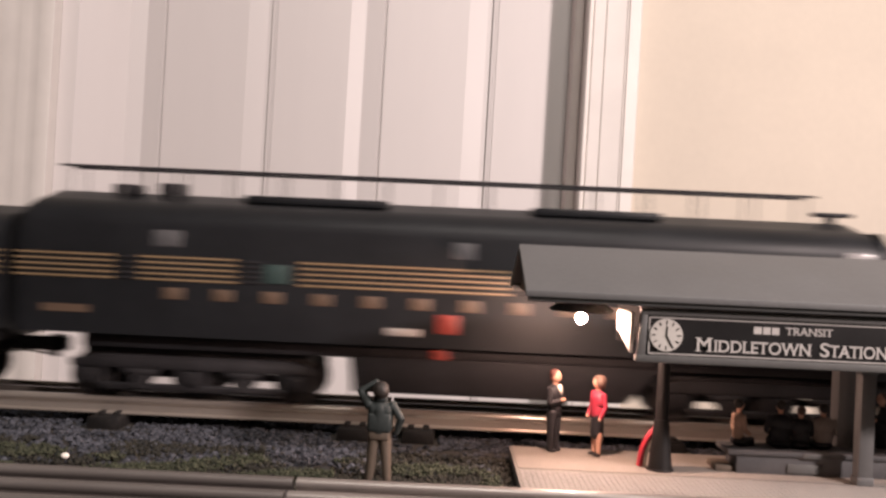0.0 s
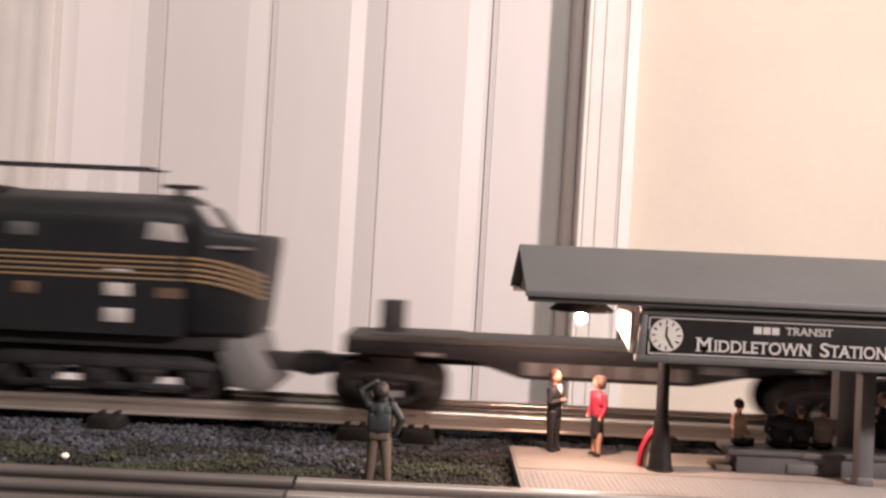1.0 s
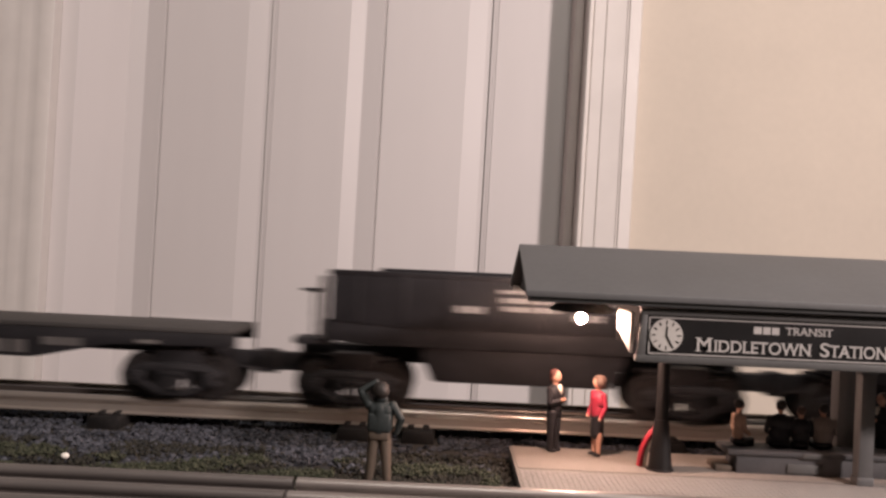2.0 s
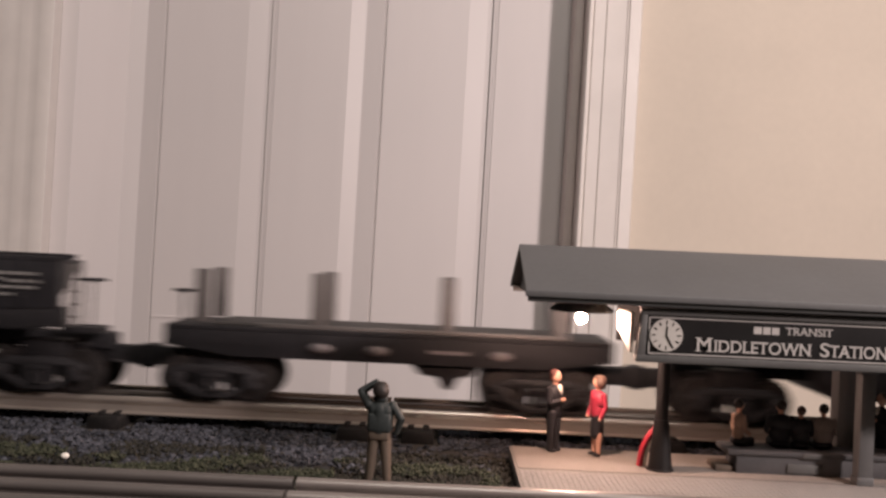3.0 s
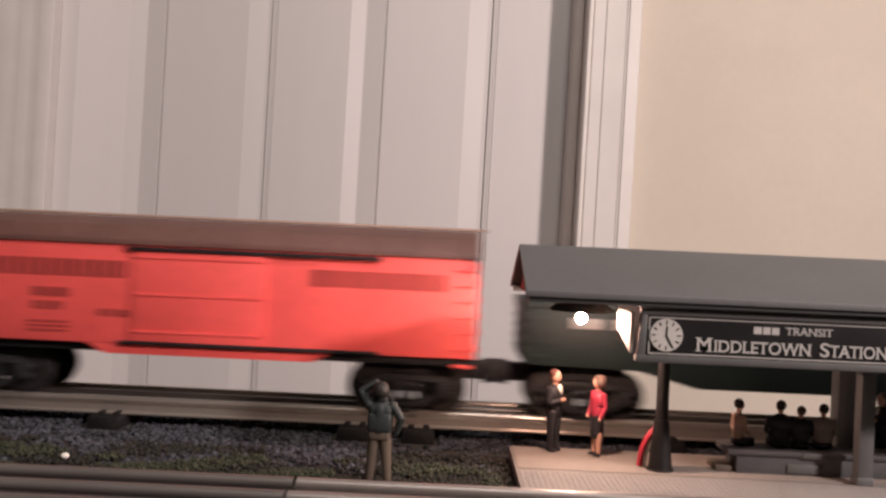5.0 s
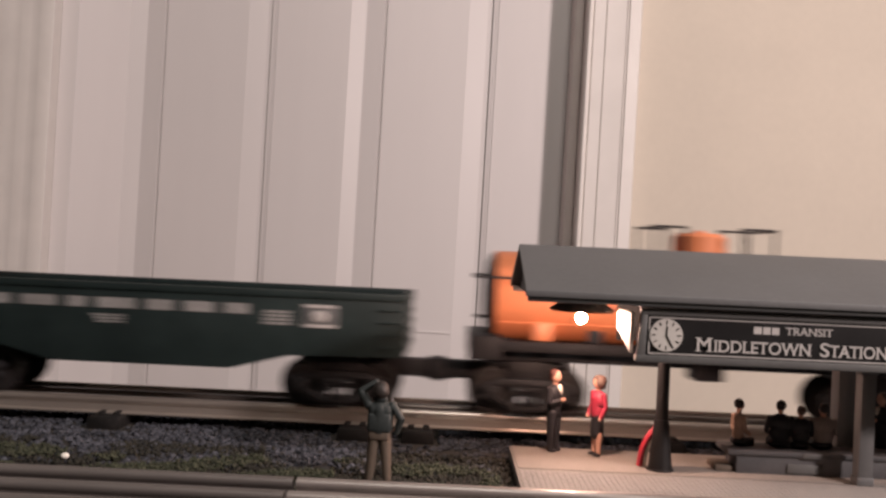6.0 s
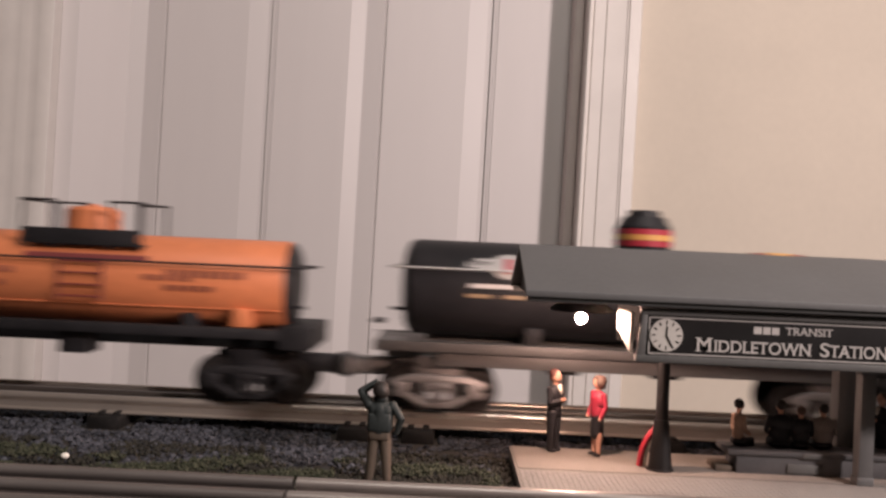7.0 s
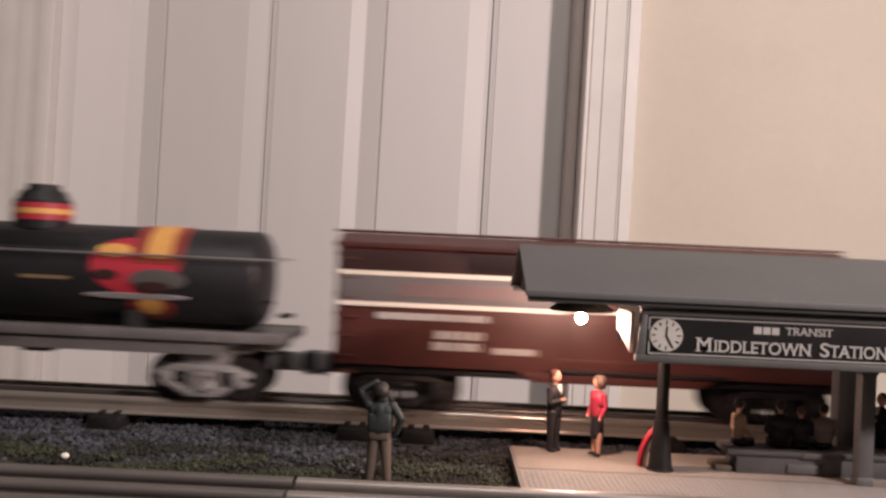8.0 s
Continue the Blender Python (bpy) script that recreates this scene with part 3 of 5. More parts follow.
# the pale inner arc is the hoop's highlight, painted as a separate band
for nm, m, k, r in (("outer_band", "red", 1.0, 0.0012), ("hoop_highlight", "shirt", 0.86, 0.0007)):
    bm = B()
    arc = [(0.0862 + 0.0122 * k * math.cos(radians(a)), PZ + 0.0006 + 0.0170 * k * math.sin(radians(a))) for a in range(180, 112, -6)]
    for p, q in zip(arc, arc[1:]):
        rod(bm, (p[0], 0.3445, p[1]), (q[0], 0.3445, q[1]), r, n=10)
        ball(bm, (q[0], 0.3445, q[1]), r, n=8)
    part(nm, bm, m, hoop)


# ---- painted figurines, each one plain mesh ----
def figurine(label, at, scale, pieces, group="painted figurines"):
    bm, names = B(), []
    for kind, material, *a in pieces:
        if material not in names:
            names.append(material)
        old = set(bm.faces)
        if kind == "limb":
            p, q, r, r2 = a
            rod(bm, p, q, r, r2, 12)
            ball(bm, q, r2 * 1.02, n=10)
            ball(bm, p, r * 1.02, n=10)
        elif kind == "ball":
            ball(bm, *a)
        else:
            box(bm, *a)
        for f in set(bm.faces) - old:
            f.material_index = names.index(material)
    bmesh.ops.scale(bm, vec=(scale,) * 3, verts=bm.verts)
    ob = new("figurine", mesh("figurine", bm, *names, smooth=60))
    ob.matrix_basis = at
    return tagged(ob, label, "figurine", group)


def standing(top, legs, hair, skirt=False, arms="down", collar=None, front=-1):
    """Unit-high standing figure that faces +x; the pieces are in parts of its height."""
    L = []
    shoe = "suit"
    for s in (-1, 1):
        y = 0.052 * s
        if skirt:
            L += [("limb", "skin", (0.0, y, 0.03), (0.0, y, 0.27), 0.026, 0.040)]
        else:
            foot = y * (1.75 if arms == "shade" else 1.0)
            L += [("limb", legs, (0.0, foot, 0.03), (0.0, y, 0.47), 0.042, 0.066)]
            y = foot
        L += [("ball", shoe, (0.025, y, 0.018), 0.03, (2.0, 1.0, 0.7))]
    if skirt:
        L += [("ball", hair, (-0.030, 0, 0.935), 0.074, (1.0, 1.15, 1.0)), ("ball", hair, (-0.036, 0, 0.880), 0.062, (0.9, 1.25, 0.9)), ("ball", hair, (-0.004, 0.030, 0.925), 0.068, (1.0, 0.9, 1.15)), ("ball", hair, (-0.004, -0.030, 0.925), 0.068, (1.0, 0.9, 1.15)), ("ball", hair, (0.0, 0, 0.968), 0.060, (1.1, 1.2, 0.7))]
        L += [("limb", legs, (0, 0, 0.28), (0, 0, 0.47), 0.085, 0.080)]
    L += [("ball", legs, (0, 0, 0.48), 0.092, (0.85, 1.1, 0.9)),
          ("ball", top, (0, 0, 0.57), 0.095, (0.8, 1.12, 1.25)), ("ball", top, (0.005, 0, 0.70), 0.105, (0.8, 1.28, 1.2)),
          ("limb", "skin", (0, 0, 0.80), (0.005, 0, 0.86), 0.033, 0.033),
          ("ball", "skin", (0.012, 0, 0.915), 0.066, (1.0, 0.88, 1.2)), ("ball", hair, (-0.012, 0, 0.942), 0.066, (1.05, 1.0, 0.98)),
          ("ball", hair, (-0.030, 0, 0.900), 0.056, (0.8, 1.0, 1.1)), ("ball", "skin", (0.078, 0, 0.905), 0.012)]
    L += [("limb", top, (0, 0, 0.53), (0, 0, 0.72), 0.088, 0.098)]
    if collar:
        L += [("ball", collar, (0.066, 0, 0.745), 0.050, (0.7, 0.8, 1.6))]
    if arms == "folded":
        for s in (-1, 1):
            L += [("limb", top, (0, 0.125 * s, 0.765), (0.02, 0.145 * s, 0.60), 0.038, 0.033), ("limb", top, (0.02, 0.145 * s, 0.60), (0.115, 0.01 * s, 0.635), 0.033, 0.028),
                  ("ball", "skin", (0.12, 0.02 * s, 0.64), 0.026)]
    elif arms == "shade":
        L += [("box", top, -0.088, 0.088, -0.122, 0.122, 0.500, 0.700, 0.030), ("box", legs, -0.074, 0.074, -0.104, 0.104, 0.420, 0.515, 0.020), ("ball", top, (0, 0, 0.735), 0.098, (0.8, 1.35, 0.9)), ("ball", top, (0, -0.122, 0.760), 0.054), ("ball", top, (0, 0.118, 0.762), 0.054), ("box", top, -0.080, 0.070, -0.118, 0.118, 0.660, 0.785, 0.040), ("ball", hair, (-0.035, 0, 0.915), 0.082, (0.9, 1.05, 1.05)), ("ball", hair, (-0.02, 0, 0.960), 0.066, (1.0, 1.15, 0.8)),
              ("ball", top, (-0.02, 0, 0.835), 0.060, (0.8, 1.3, 0.7)), ("ball", "skin", (0.03, -0.155, 0.515), 0.028)]
        L += [("limb", top, (0, 0.12, 0.77), (0.05, 0.215, 0.885), 0.050, 0.042), ("limb", top, (0.05, 0.215, 0.885), (0.075, 0.07, 0.985), 0.042, 0.034), ("ball", "skin", (0.078, 0.04, 0.965), 0.026),
              ("limb", top, (0, -0.125, 0.77), (-0.01, -0.215, 0.64), 0.046, 0.040), ("limb", top, (-0.01, -0.215, 0.64), (0.02, -0.165, 0.50), 0.040, 0.030)]
    else:
        for s in (-1, 1):
            L += [("limb", top, (0, 0.12 * s, 0.765), (-0.01, 0.15 * s, 0.61), 0.036, 0.032), ("limb", top, (-0.01, 0.15 * s, 0.61), (0.05, 0.135 * s, 0.49), 0.032, 0.026),
                  ("ball", "skin", (0.058, 0.135 * s, 0.475), 0.027)]
    return L


def seated(top, legs, hair, wide=1.0):
    L = [("ball", legs, (0.03, 0, 0.06), 0.12, (1.1, 1.2 * wide, 0.6)), ("ball", top, (0, 0, 0.20), 0.12, (0.8, 1.15 * wide, 1.3)), ("ball", top, (0.0, 0, 0.34), 0.115, (0.8, 1.35 * wide, 1.2)),
         ("limb", "skin", (0, 0, 0.44), (0.01, 0, 0.51), 0.035, 0.035), ("ball", "skin", (0.02, 0, 0.575), 0.068, (1.0, 0.9, 1.2)), ("ball", hair, (-0.006, 0, 0.595), 0.070, (1.05, 1.0, 1.05))]
    for s in (-1, 1):
        L += [("limb", top, (0, 0.135 * s * wide, 0.41), (0.02, 0.165 * s * wide, 0.23), 0.040, 0.035), ("limb", top, (0.02, 0.165 * s * wide, 0.23), (0.15, 0.09 * s, 0.16), 0.035, 0.028),
              ("limb", legs, (0.03, 0.07 * s, 0.06), (0.22, 0.07 * s, 0.06), 0.062, 0.052), ("limb", legs, (0.22, 0.07 * s, 0.06), (0.23, 0.07 * s, -0.20), 0.050, 0.036)]
    return L


figurine("figurine of a red-haired man in a dark suit with folded arms", pose(0.0432, 0.3650, PZ + 0.0002, 0, 0, -38), 0.0328, standing("suit", "suit", "redhair", arms="folded", collar="shirt"))
figurine("figurine of a brown-haired woman in a red coat and black skirt", pose(0.0600, 0.3605, PZ + 0.0002, 0, 0, 205), 0.0316, standing("redcoat", "suit", "brownhair", skirt=True))
figurine("figurine in teal jacket and khaki trousers, shading its eyes", pose(-0.0235, 0.322, 0.0018, 0, 0, 84), 0.0352, standing("teal", "khaki", "darkhair", arms="shade"))
SEAT = PZ + 0.0088
figurine("seated figurine in a pale tan shirt on the bench end", pose(0.1128, 0.351, SEAT, 0, 0, 40), 0.0270, seated("tan", "suit", "darkhair", 0.55))
figurine("seated figurine in a black coat on the bench", pose(0.1290, 0.351, SEAT, 0, 0, 90), 0.0272, seated("suit", "suit", "darkhair", 1.15))
figurine("seated figurine in a dark jacket with brown hair on the bench", pose(0.1365, 0.350, SEAT, 0, 0, 90), 0.0246, seated("suit", "suit", "brownhair", 1.1))
figurine("seated figurine in a grey shirt on the bench", pose(0.1455, 0.351, SEAT, 0, 0, 90), 0.0262, seated("greycloth", "suit", "darkhair", 1.15))
figurine("standing figurine in a dark coat beside the column", pose(0.1720, 0.360, PZ + 0.0002, 0, 0, 200), 0.0300, standing("suit", "suit", "brownhair", arms="folded", collar="shirt"))


# ---- the train: every vehicle stands on rail top, x along the track, its near side at -y ----
SPIN = []               # wheelsets, to be turned as the train rolls
WHEEL = 0.0102
CARS = []               # vehicles and where their centres are at the start
HW = 0.030              # half the width of a car


def wheel_mesh(r):
    bm = B()
    for s in (-1, 1):
        rod(bm, (0, s * 0.0135, 0), (0, s * 0.0172, 0), r, n=28)
        rod(bm, (0, s * 0.0128, 0), (0, s * 0.0140, 0), r + 0.0009, n=28)
        ring(bm, (0, s * 0.0172, 0), (0, 1, 0), r * 0.86, 0.0005, 24, 6)
        for a in range(4):
            t = radians(45 + 90 * a)
            rod(bm, (math.cos(t) * r * 0.5, s * 0.0170, math.sin(t) * r * 0.5), (math.cos(t) * r * 0.5, s * 0.0176, math.sin(t) * r * 0.5), r * 0.13, n=8)
    rod(bm, (0, -0.019, 0), (0, 0.019, 0), 0.0013, n=10)
    return mesh("wheelset", bm, "tread")


wheels = wheel_mesh(WHEEL)


def truck(car, x, material="truck", base=0.0325, axles=2, y=0.0205, label=""):
    """Two cast side frames with journal boxes and springs, a bolster and the wheelsets."""
    bm = B()
    h, zc = base / 2, WHEEL
    for s in (-1, 1):
        lo, hi = s * y, s * (y + 0.0032)
        lo, hi = min(lo, hi), max(lo, hi)
        if axles == 2:
            prism(bm, [(-h - 0.0060, zc + 0.0036), (-h + 0.003, zc + 0.0070), (h - 0.003, zc + 0.0070), (h + 0.0060, zc + 0.0036), (h + 0.0060, zc + 0.0012), (h - 0.002, zc + 0.0034), (-h + 0.002, zc + 0.0034), (-h - 0.0060, zc + 0.0012)], "y", lo, hi, 0.0005)
            prism(bm, [(-h - 0.0050, zc - 0.0004), (-h + 0.0040, zc - 0.0016), (-0.0060, zc - 0.0052), (0.0060, zc - 0.0052), (h - 0.0040, zc - 0.0016), (h + 0.0050, zc - 0.0004), (h + 0.0050, zc - 0.0026),
                       (h - 0.0020, zc - 0.0040), (0.0070, zc - 0.0078), (-0.0070, zc - 0.0078), (-h + 0.0020, zc - 0.0040), (-h - 0.0050, zc - 0.0026)], "y", lo, hi, 0.0005)
            for d in (-0.0062, 0.0062):
                box(bm, d - 0.0012, d + 0.0012, lo + 0.0002, hi - 0.0002, zc - 0.0060, zc + 0.0050)
        else:
            prism(bm, [(-h - 0.009, zc + 0.0072), (-h + 0.004, zc + 0.0100), (h - 0.004, zc + 0.0100), (h + 0.009, zc + 0.0072), (h + 0.009, zc + 0.0038), (-h - 0.009, zc + 0.0038)], "y", lo, hi, 0.0006)
            prism(bm, [(-h + 0.003, zc - 0.0030), (h - 0.003, zc - 0.0030), (h - 0.006, zc - 0.0062), (-h + 0.006, zc - 0.0062)], "y", lo, hi, 0.0006)
            for i in range(axles):
                cx = -h + base * i / (axles - 1)
                for d in (-0.0056, 0.0056):
                    box(bm, cx + d - 0.0013, cx + d + 0.0013, lo + 0.0002, hi - 0.0002, zc - 0.0036, zc + 0.0042)
            for mx in (-h / 2, h / 2):
                rod(bm, (mx - 0.006, (lo + hi) / 2, zc + 0.0020), (mx + 0.006, (lo + hi) / 2, zc + 0.0020), 0.0020, n=10)
                prism(bm, [(mx - 0.009, zc + 0.0040), (mx + 0.009, zc + 0.0040), (mx + 0.004, zc - 0.0030), (mx - 0.004, zc - 0.0030)], "y", lo + 0.0004, hi - 0.0004, 0.0003)
        out = s * (y + 0.0042)
        a, b = min(hi if s > 0 else out, out if s > 0 else lo), max(hi if s > 0 else out, out if s > 0 else lo)
        for i in range(axles):
            cx = -h + base * i / (axles - 1)
            box(bm, cx - 0.0034, cx + 0.0034, a, b + 0.0002, zc - 0.0032, zc + 0.0034, 0.0006)
            rod(bm, (cx, out, zc), (cx, out + s * 0.0008, zc), 0.0020, n=12)
        for k in range(axles - 1):
            mx = -h + base * (k + 0.5) / (axles - 1)
            for d in (-0.0026, 0, 0.0026):
                rod(bm, (mx + d, (a + b) / 2, zc - 0.0048), (mx + d, (a + b) / 2, zc + 0.0012), 0.0011, n=8)
            box(bm, mx - 0.0045, mx + 0.0045, a, b, zc + 0.0014, zc + 0.0036, 0.0004)
    box(bm, -0.0045, 0.0045, -y, y, zc + 0.002, zc + 0.0072, 0.0006)
    box(bm, -0.0105, 0.0105, -0.0185, 0.0185, zc + 0.0040, 0.0248 if axles == 2 else 0.0230, 0.0010)
    box(bm, -h - 0.002, h + 0.002, -0.0120, 0.0120, zc + 0.0108, zc + 0.0128, 0.0006)
    rod(bm, (0, 0, zc + 0.006), (0, 0, 0.0215), 0.004, n=12)
    t = part("truck", bm, material, car, label, at=pose(x, 0, 0))
    for i in range(axles):
        ax = -h + base * i / (axles - 1)
        w = part("wheelset", wheels, "", t, at=pose(ax, 0, WHEEL))
        SPIN.append((w, ax))
    return t


def coupler(car, x, sgn, z=0.0180, reach=0.0165, material="truck", slim=1.0):
    bm = B()
    a, b = sorted((x - sgn * 0.012, x + sgn * reach * 0.72))
    box(bm, a, b, -0.0035, 0.0035, z - 0.0045 * slim, z + 0.0040 * slim, 0.0010)
    a, b = sorted((x + sgn * reach * 0.62, x + sgn * reach * 1.05))
    box(bm, a, b, -0.0058, 0.0052, z - 0.0052 * slim, z + 0.0050 * slim, 0.0012)
    rod(bm, (x + sgn * reach * 0.9, -0.003, z - 0.0060), (x + sgn * reach * 0.9, -0.003, z + 0.0046), 0.0018, n=10)
    rod(bm, (x + sgn * 0.003, -0.012, z - 0.002), (x + sgn * reach * 0.8, -0.004, z - 0.005), 0.0005, n=6)
    return part("coupler", bm, material, car)


def ladder(bm, x, y, z0, z1, w=0.0075, n=4, along="x"):
    for i in range(n):
        z = z0 + (z1 - z0) * i / (n - 1)
        if along == "x":
            rod(bm, (x - w / 2, y, z), (x + w / 2, y, z), 0.00045, n=6)
        else:
            rod(bm, (x, y - w / 2, z), (x, y + w / 2, z), 0.00045, n=6)
    return bm


def vehicle(name, label, category, start):
    car = thing(name, label, category, "cars of the train")
    CARS.append((car, start))
    return car


def brake_wheel(car, x, y, z0, z1, R=0.0042, lean=(0, 0, 1), material="frame"):
    bm = B()
    rod(bm, (x, y, z0), (x, y, z1), 0.0006, n=8)
    ring(bm, (x, y, z1), lean, R, 0.0007, 18, 6)
    ball(bm, (x, y, z1 - 0.0006), 0.0014, (1, 1, 1), 8)
    for a in range(3):
        t = radians(120 * a)
        rod(bm, (x, y, z1), (x + R * math.cos(t), y + R * math.sin(t), z1), 0.0004, n=6)
    return part("brake_wheel", bm, material, car)


# -- the streamlined locomotive, nose to the right --
def hull(hw, top, sill, n=7):
    """Half round-shouldered section of a car body, as (y, z)."""
    pts = [(-hw, sill)]
    rad = 0.017
    for i in range(n + 1):
        t = radians(180 - 90 * i / n)
        pts.append((-hw + rad + rad * math.cos(t), top - 0.0035 - rad * 0.72 + rad * 0.72 * math.sin(t)))
    pts.append((0, top))
    return pts + [(-p[0], p[1]) for p in pts[-2::-1]]


LX0, LX1 = -0.2125, 0.2120
NX = LX1 - 0.0042       # tip of the nose


def locomotive(start, nose=True):
    car = vehicle("locomotive", "dark green streamlined toy locomotive with five gold stripes" if nose else "dark green toy booster unit coupled behind the locomotive", "locomotive", start)
    top, sill = (0.0945 if nose else 0.0860), 0.0300
    x1 = 0.168 if nose else 0.205
    bm = B()
    secs = [(LX0, 0.96, 0.0090), (LX0 + 0.002, 0.99, 0.0030), (LX0 + 0.007, 1.0, 0.0), (x1, 1.0, 0.0)]
    if nose:
        secs += [(x1 + 0.006, 0.985, 0.0025)]
    rows = []
    for x, k, drop in secs:
        rows.append([bm.verts.new((x, y * k, sill + (z - sill) * (1 - drop / (top - sill)))) for y, z in hull(HW, top, sill)])
    for a, b in zip(rows, rows[1:]):
        for i in range(len(a) - 1):
            bm.faces.new((a[i], a[i + 1], b[i + 1], b[i]))
        bm.faces.new((a[-1], a[0], b[0], b[-1]))
    bm.faces.new(rows[0]), bm.faces.new(rows[-1][::-1])
    part("body", bm, "loco", car, "dark green painted body shell", smooth=35)
    if nose:
        # raked windscreen and the overhanging wedge nose
        bm = B()
        prism(bm, [(x1 + 0.0055, 0.0915), (x1 + 0.0165, 0.0780), (NX - 0.001, 0.0768), (NX, 0.0740), (NX - 0.0050, 0.030), (x1 + 0.0055, 0.030)], "y", -0.0275, 0.0275, 0.0030)
        for v in bm.verts:
            k = max(0.0, (v.co.x - x1 - 0.006) / 0.044)
            v.co.y *= 1 - 0.24 * k * k
        part("nose", bm, "loco", car, "wedge nose with a raked front", smooth=50)
        bm = B()
        prism(bm, [(x1 + 0.0080, 0.0895), (x1 + 0.0155, 0.0800), (x1 + 0.0150, 0.0796), (x1 + 0.0070, 0.0885)], "y", -0.021, -0.002, 0.0002)
        for v in bm.verts:
            v.co.x += 0.0005
        w = part("windscreen", bm, "glass", car, "reflecting cab windscreen")
        part("side_window", prism(B(), [(x1 - 0.0095, 0.0745), (x1 + 0.0070, 0.0735), (x1 + 0.0040, 0.0815), (x1 - 0.0080, 0.0822)], "y", -HW - 0.0003, -HW + 0.001, 0.0002), "glass", car, "pale cab side window", at=pose(-0.0025, 0, -0.0014))
        bm = B()
        box(bm, x1 + 0.016, x1 + 0.034, -0.0275, -0.0265, 0.0700, 0.0712)
        part("grab_iron", bm, "steel", car)
        part("pilot", prism(B(), [(LX1 - 0.0260, 0.030), (LX1 - 0.0085, 0.030), (LX1 - 0.0062, 0.0215), (LX1 + 0.0030, 0.0070), (LX1 - 0.0060, 0.0056), (LX1 - 0.0180, 0.0080)], "y", -0.0235, 0.0235, 0.0012), "column", car, "grey pilot under the nose")
        bm = B()
        for z, h in ((0.0585, 0.0012), (0.0500, 0.0058), (0.0385, 0.0062)):
            box(bm, x1 - 0.0295, x1 - 0.0185, -HW - 0.0008, -HW + 0.001, z - h / 2, z + h / 2, 0.0003)
        part("cab_step", bm, "white", car, "pale cab steps")
    # five gold stripes in lengths broken by the grilles
    z0, dz = 0.0553, 0.0025
    runs = [(LX0 + 0.0005, LX0 + 0.0455), (LX0 + 0.0560, LX0 + 0.1005), (LX0 + 0.1275, LX0 + 0.2230), (LX0 + 0.2420, x1 + 0.004)] if nose else [(LX0 + 0.0005, x1)]
    for a, b in runs:
        for i in range(5):
            part("stripe", box(B(), a, b, -HW - 0.0004, -HW + 0.0006, z0 + i * dz - 0.00042, z0 + i * dz + 0.00042), "gold", car)
    if nose:
        for i in range(5):
            z = z0 + i * dz
            bm = B()
            for j in range(6):
                xa, xb = x1 + 0.0055 + 0.0059 * j, x1 + 0.0055 + 0.0059 * (j + 1)
                ya, yb = [-0.0279 * (1 - 0.24 * ((x - x1 - 0.006) / 0.044) ** 2) - 0.0002 for x in (xa, xb)]
                za, zb = [z - 0.010 * ((x - x1 - 0.005) / 0.042) ** 2 for x in (xa, xb)]
                vs = [bm.verts.new(p) for p in ((xa, ya, za - 0.0005), (xb, yb, zb - 0.0005), (xb, yb, zb + 0.0005), (xa, ya, za + 0.0005), (xa, ya + 0.001, za - 0.0005), (xb, yb + 0.001, zb - 0.0005), (xb, yb + 0.001, zb + 0.0005), (xa, ya + 0.001, za + 0.0005))]
                for f in ((0, 1, 2, 3), (7, 6, 5, 4), (0, 4, 5, 1), (3, 2, 6, 7), (1, 5, 6, 2), (0, 3, 7, 4)):
                    bm.faces.new([vs[k] for k in f])
            part("stripe", bm, "gold", car)
        for a in (LX0 + 0.0465, LX0 + 0.1025, LX0 + 0.2240):
            bm = B()
            for k in range(5):
                box(bm, a, a + 0.0085, -HW - 0.0006, -HW + 0.0005, 0.0550 + k * 0.0023, 0.0560 + k * 0.0023, 0.0002)
            part("grille", bm, "frame", car)
        part("vent_plate", box(B(), LX0 + 0.1125, LX0 + 0.1235, -HW - 0.0005, -HW + 0.0005, 0.0555, 0.0640, 0.0003), "tealplate", car, "dull teal window plate")
        for a in range(12):
            a = 0.0722 - 0.0045 + 0.0221 * a
            part("lettering", box(B(), LX0 + a, LX0 + a + 0.0090, -HW - 0.0003, -HW + 0.0003, 0.0466, 0.0518, 0.0002), "amber", car)
        part("number_bar", box(B(), LX0 + 0.0135, LX0 + 0.0345, -HW - 0.0003, -HW + 0.0003, 0.0392, 0.0426), "amber", car)
        part("number_bar", box(B(), x1 - 0.0062, x1 + 0.0052, -HW - 0.0003, -HW + 0.0003, 0.0470, 0.0515), "amber", car)
        part("red_plate", box(B(), LX0 + 0.1905, LX0 + 0.2000, -HW - 0.0005, -HW + 0.0004, 0.0365, 0.0450, 0.0004), "redplate", car, "small red plate")
        part("red_plate", box(B(), LX0 + 0.1890, LX0 + 0.1960, -0.0265, -0.0255, 0.0245, 0.0290, 0.0003), "redplate", car)
        part("white_plate", box(B(), LX0 + 0.1680, LX0 + 0.1830, -HW - 0.0004, -HW + 0.0004, 0.0348, 0.0382, 0.0003), "white", car)
        for a, w in ((0.0620, 0.0130), (0.196, 0.010)):
            part("porthole", box(B(), LX0 + a, LX0 + a + w, -HW - 0.0003, -HW + 0.0004, 0.0700, 0.0775, 0.0006), "bench", car, "dull grey window")
        part("porthole", box(B(), x1 - 0.0745, x1 - 0.0625, -HW - 0.0003, -HW + 0.0004, 0.0725, 0.0785, 0.0006), "bench", car, "dull grey window")
    # roof gear
    for a, b, h in ((LX0 + 0.034, LX0 + 0.046, 0.0040), (LX0 + 0.056, LX0 + 0.067, 0.0052)):
        part("chimney", box(B(), a, b, -0.006, 0.006, top - 0.001, top + h, 0.0008), "frame", car)
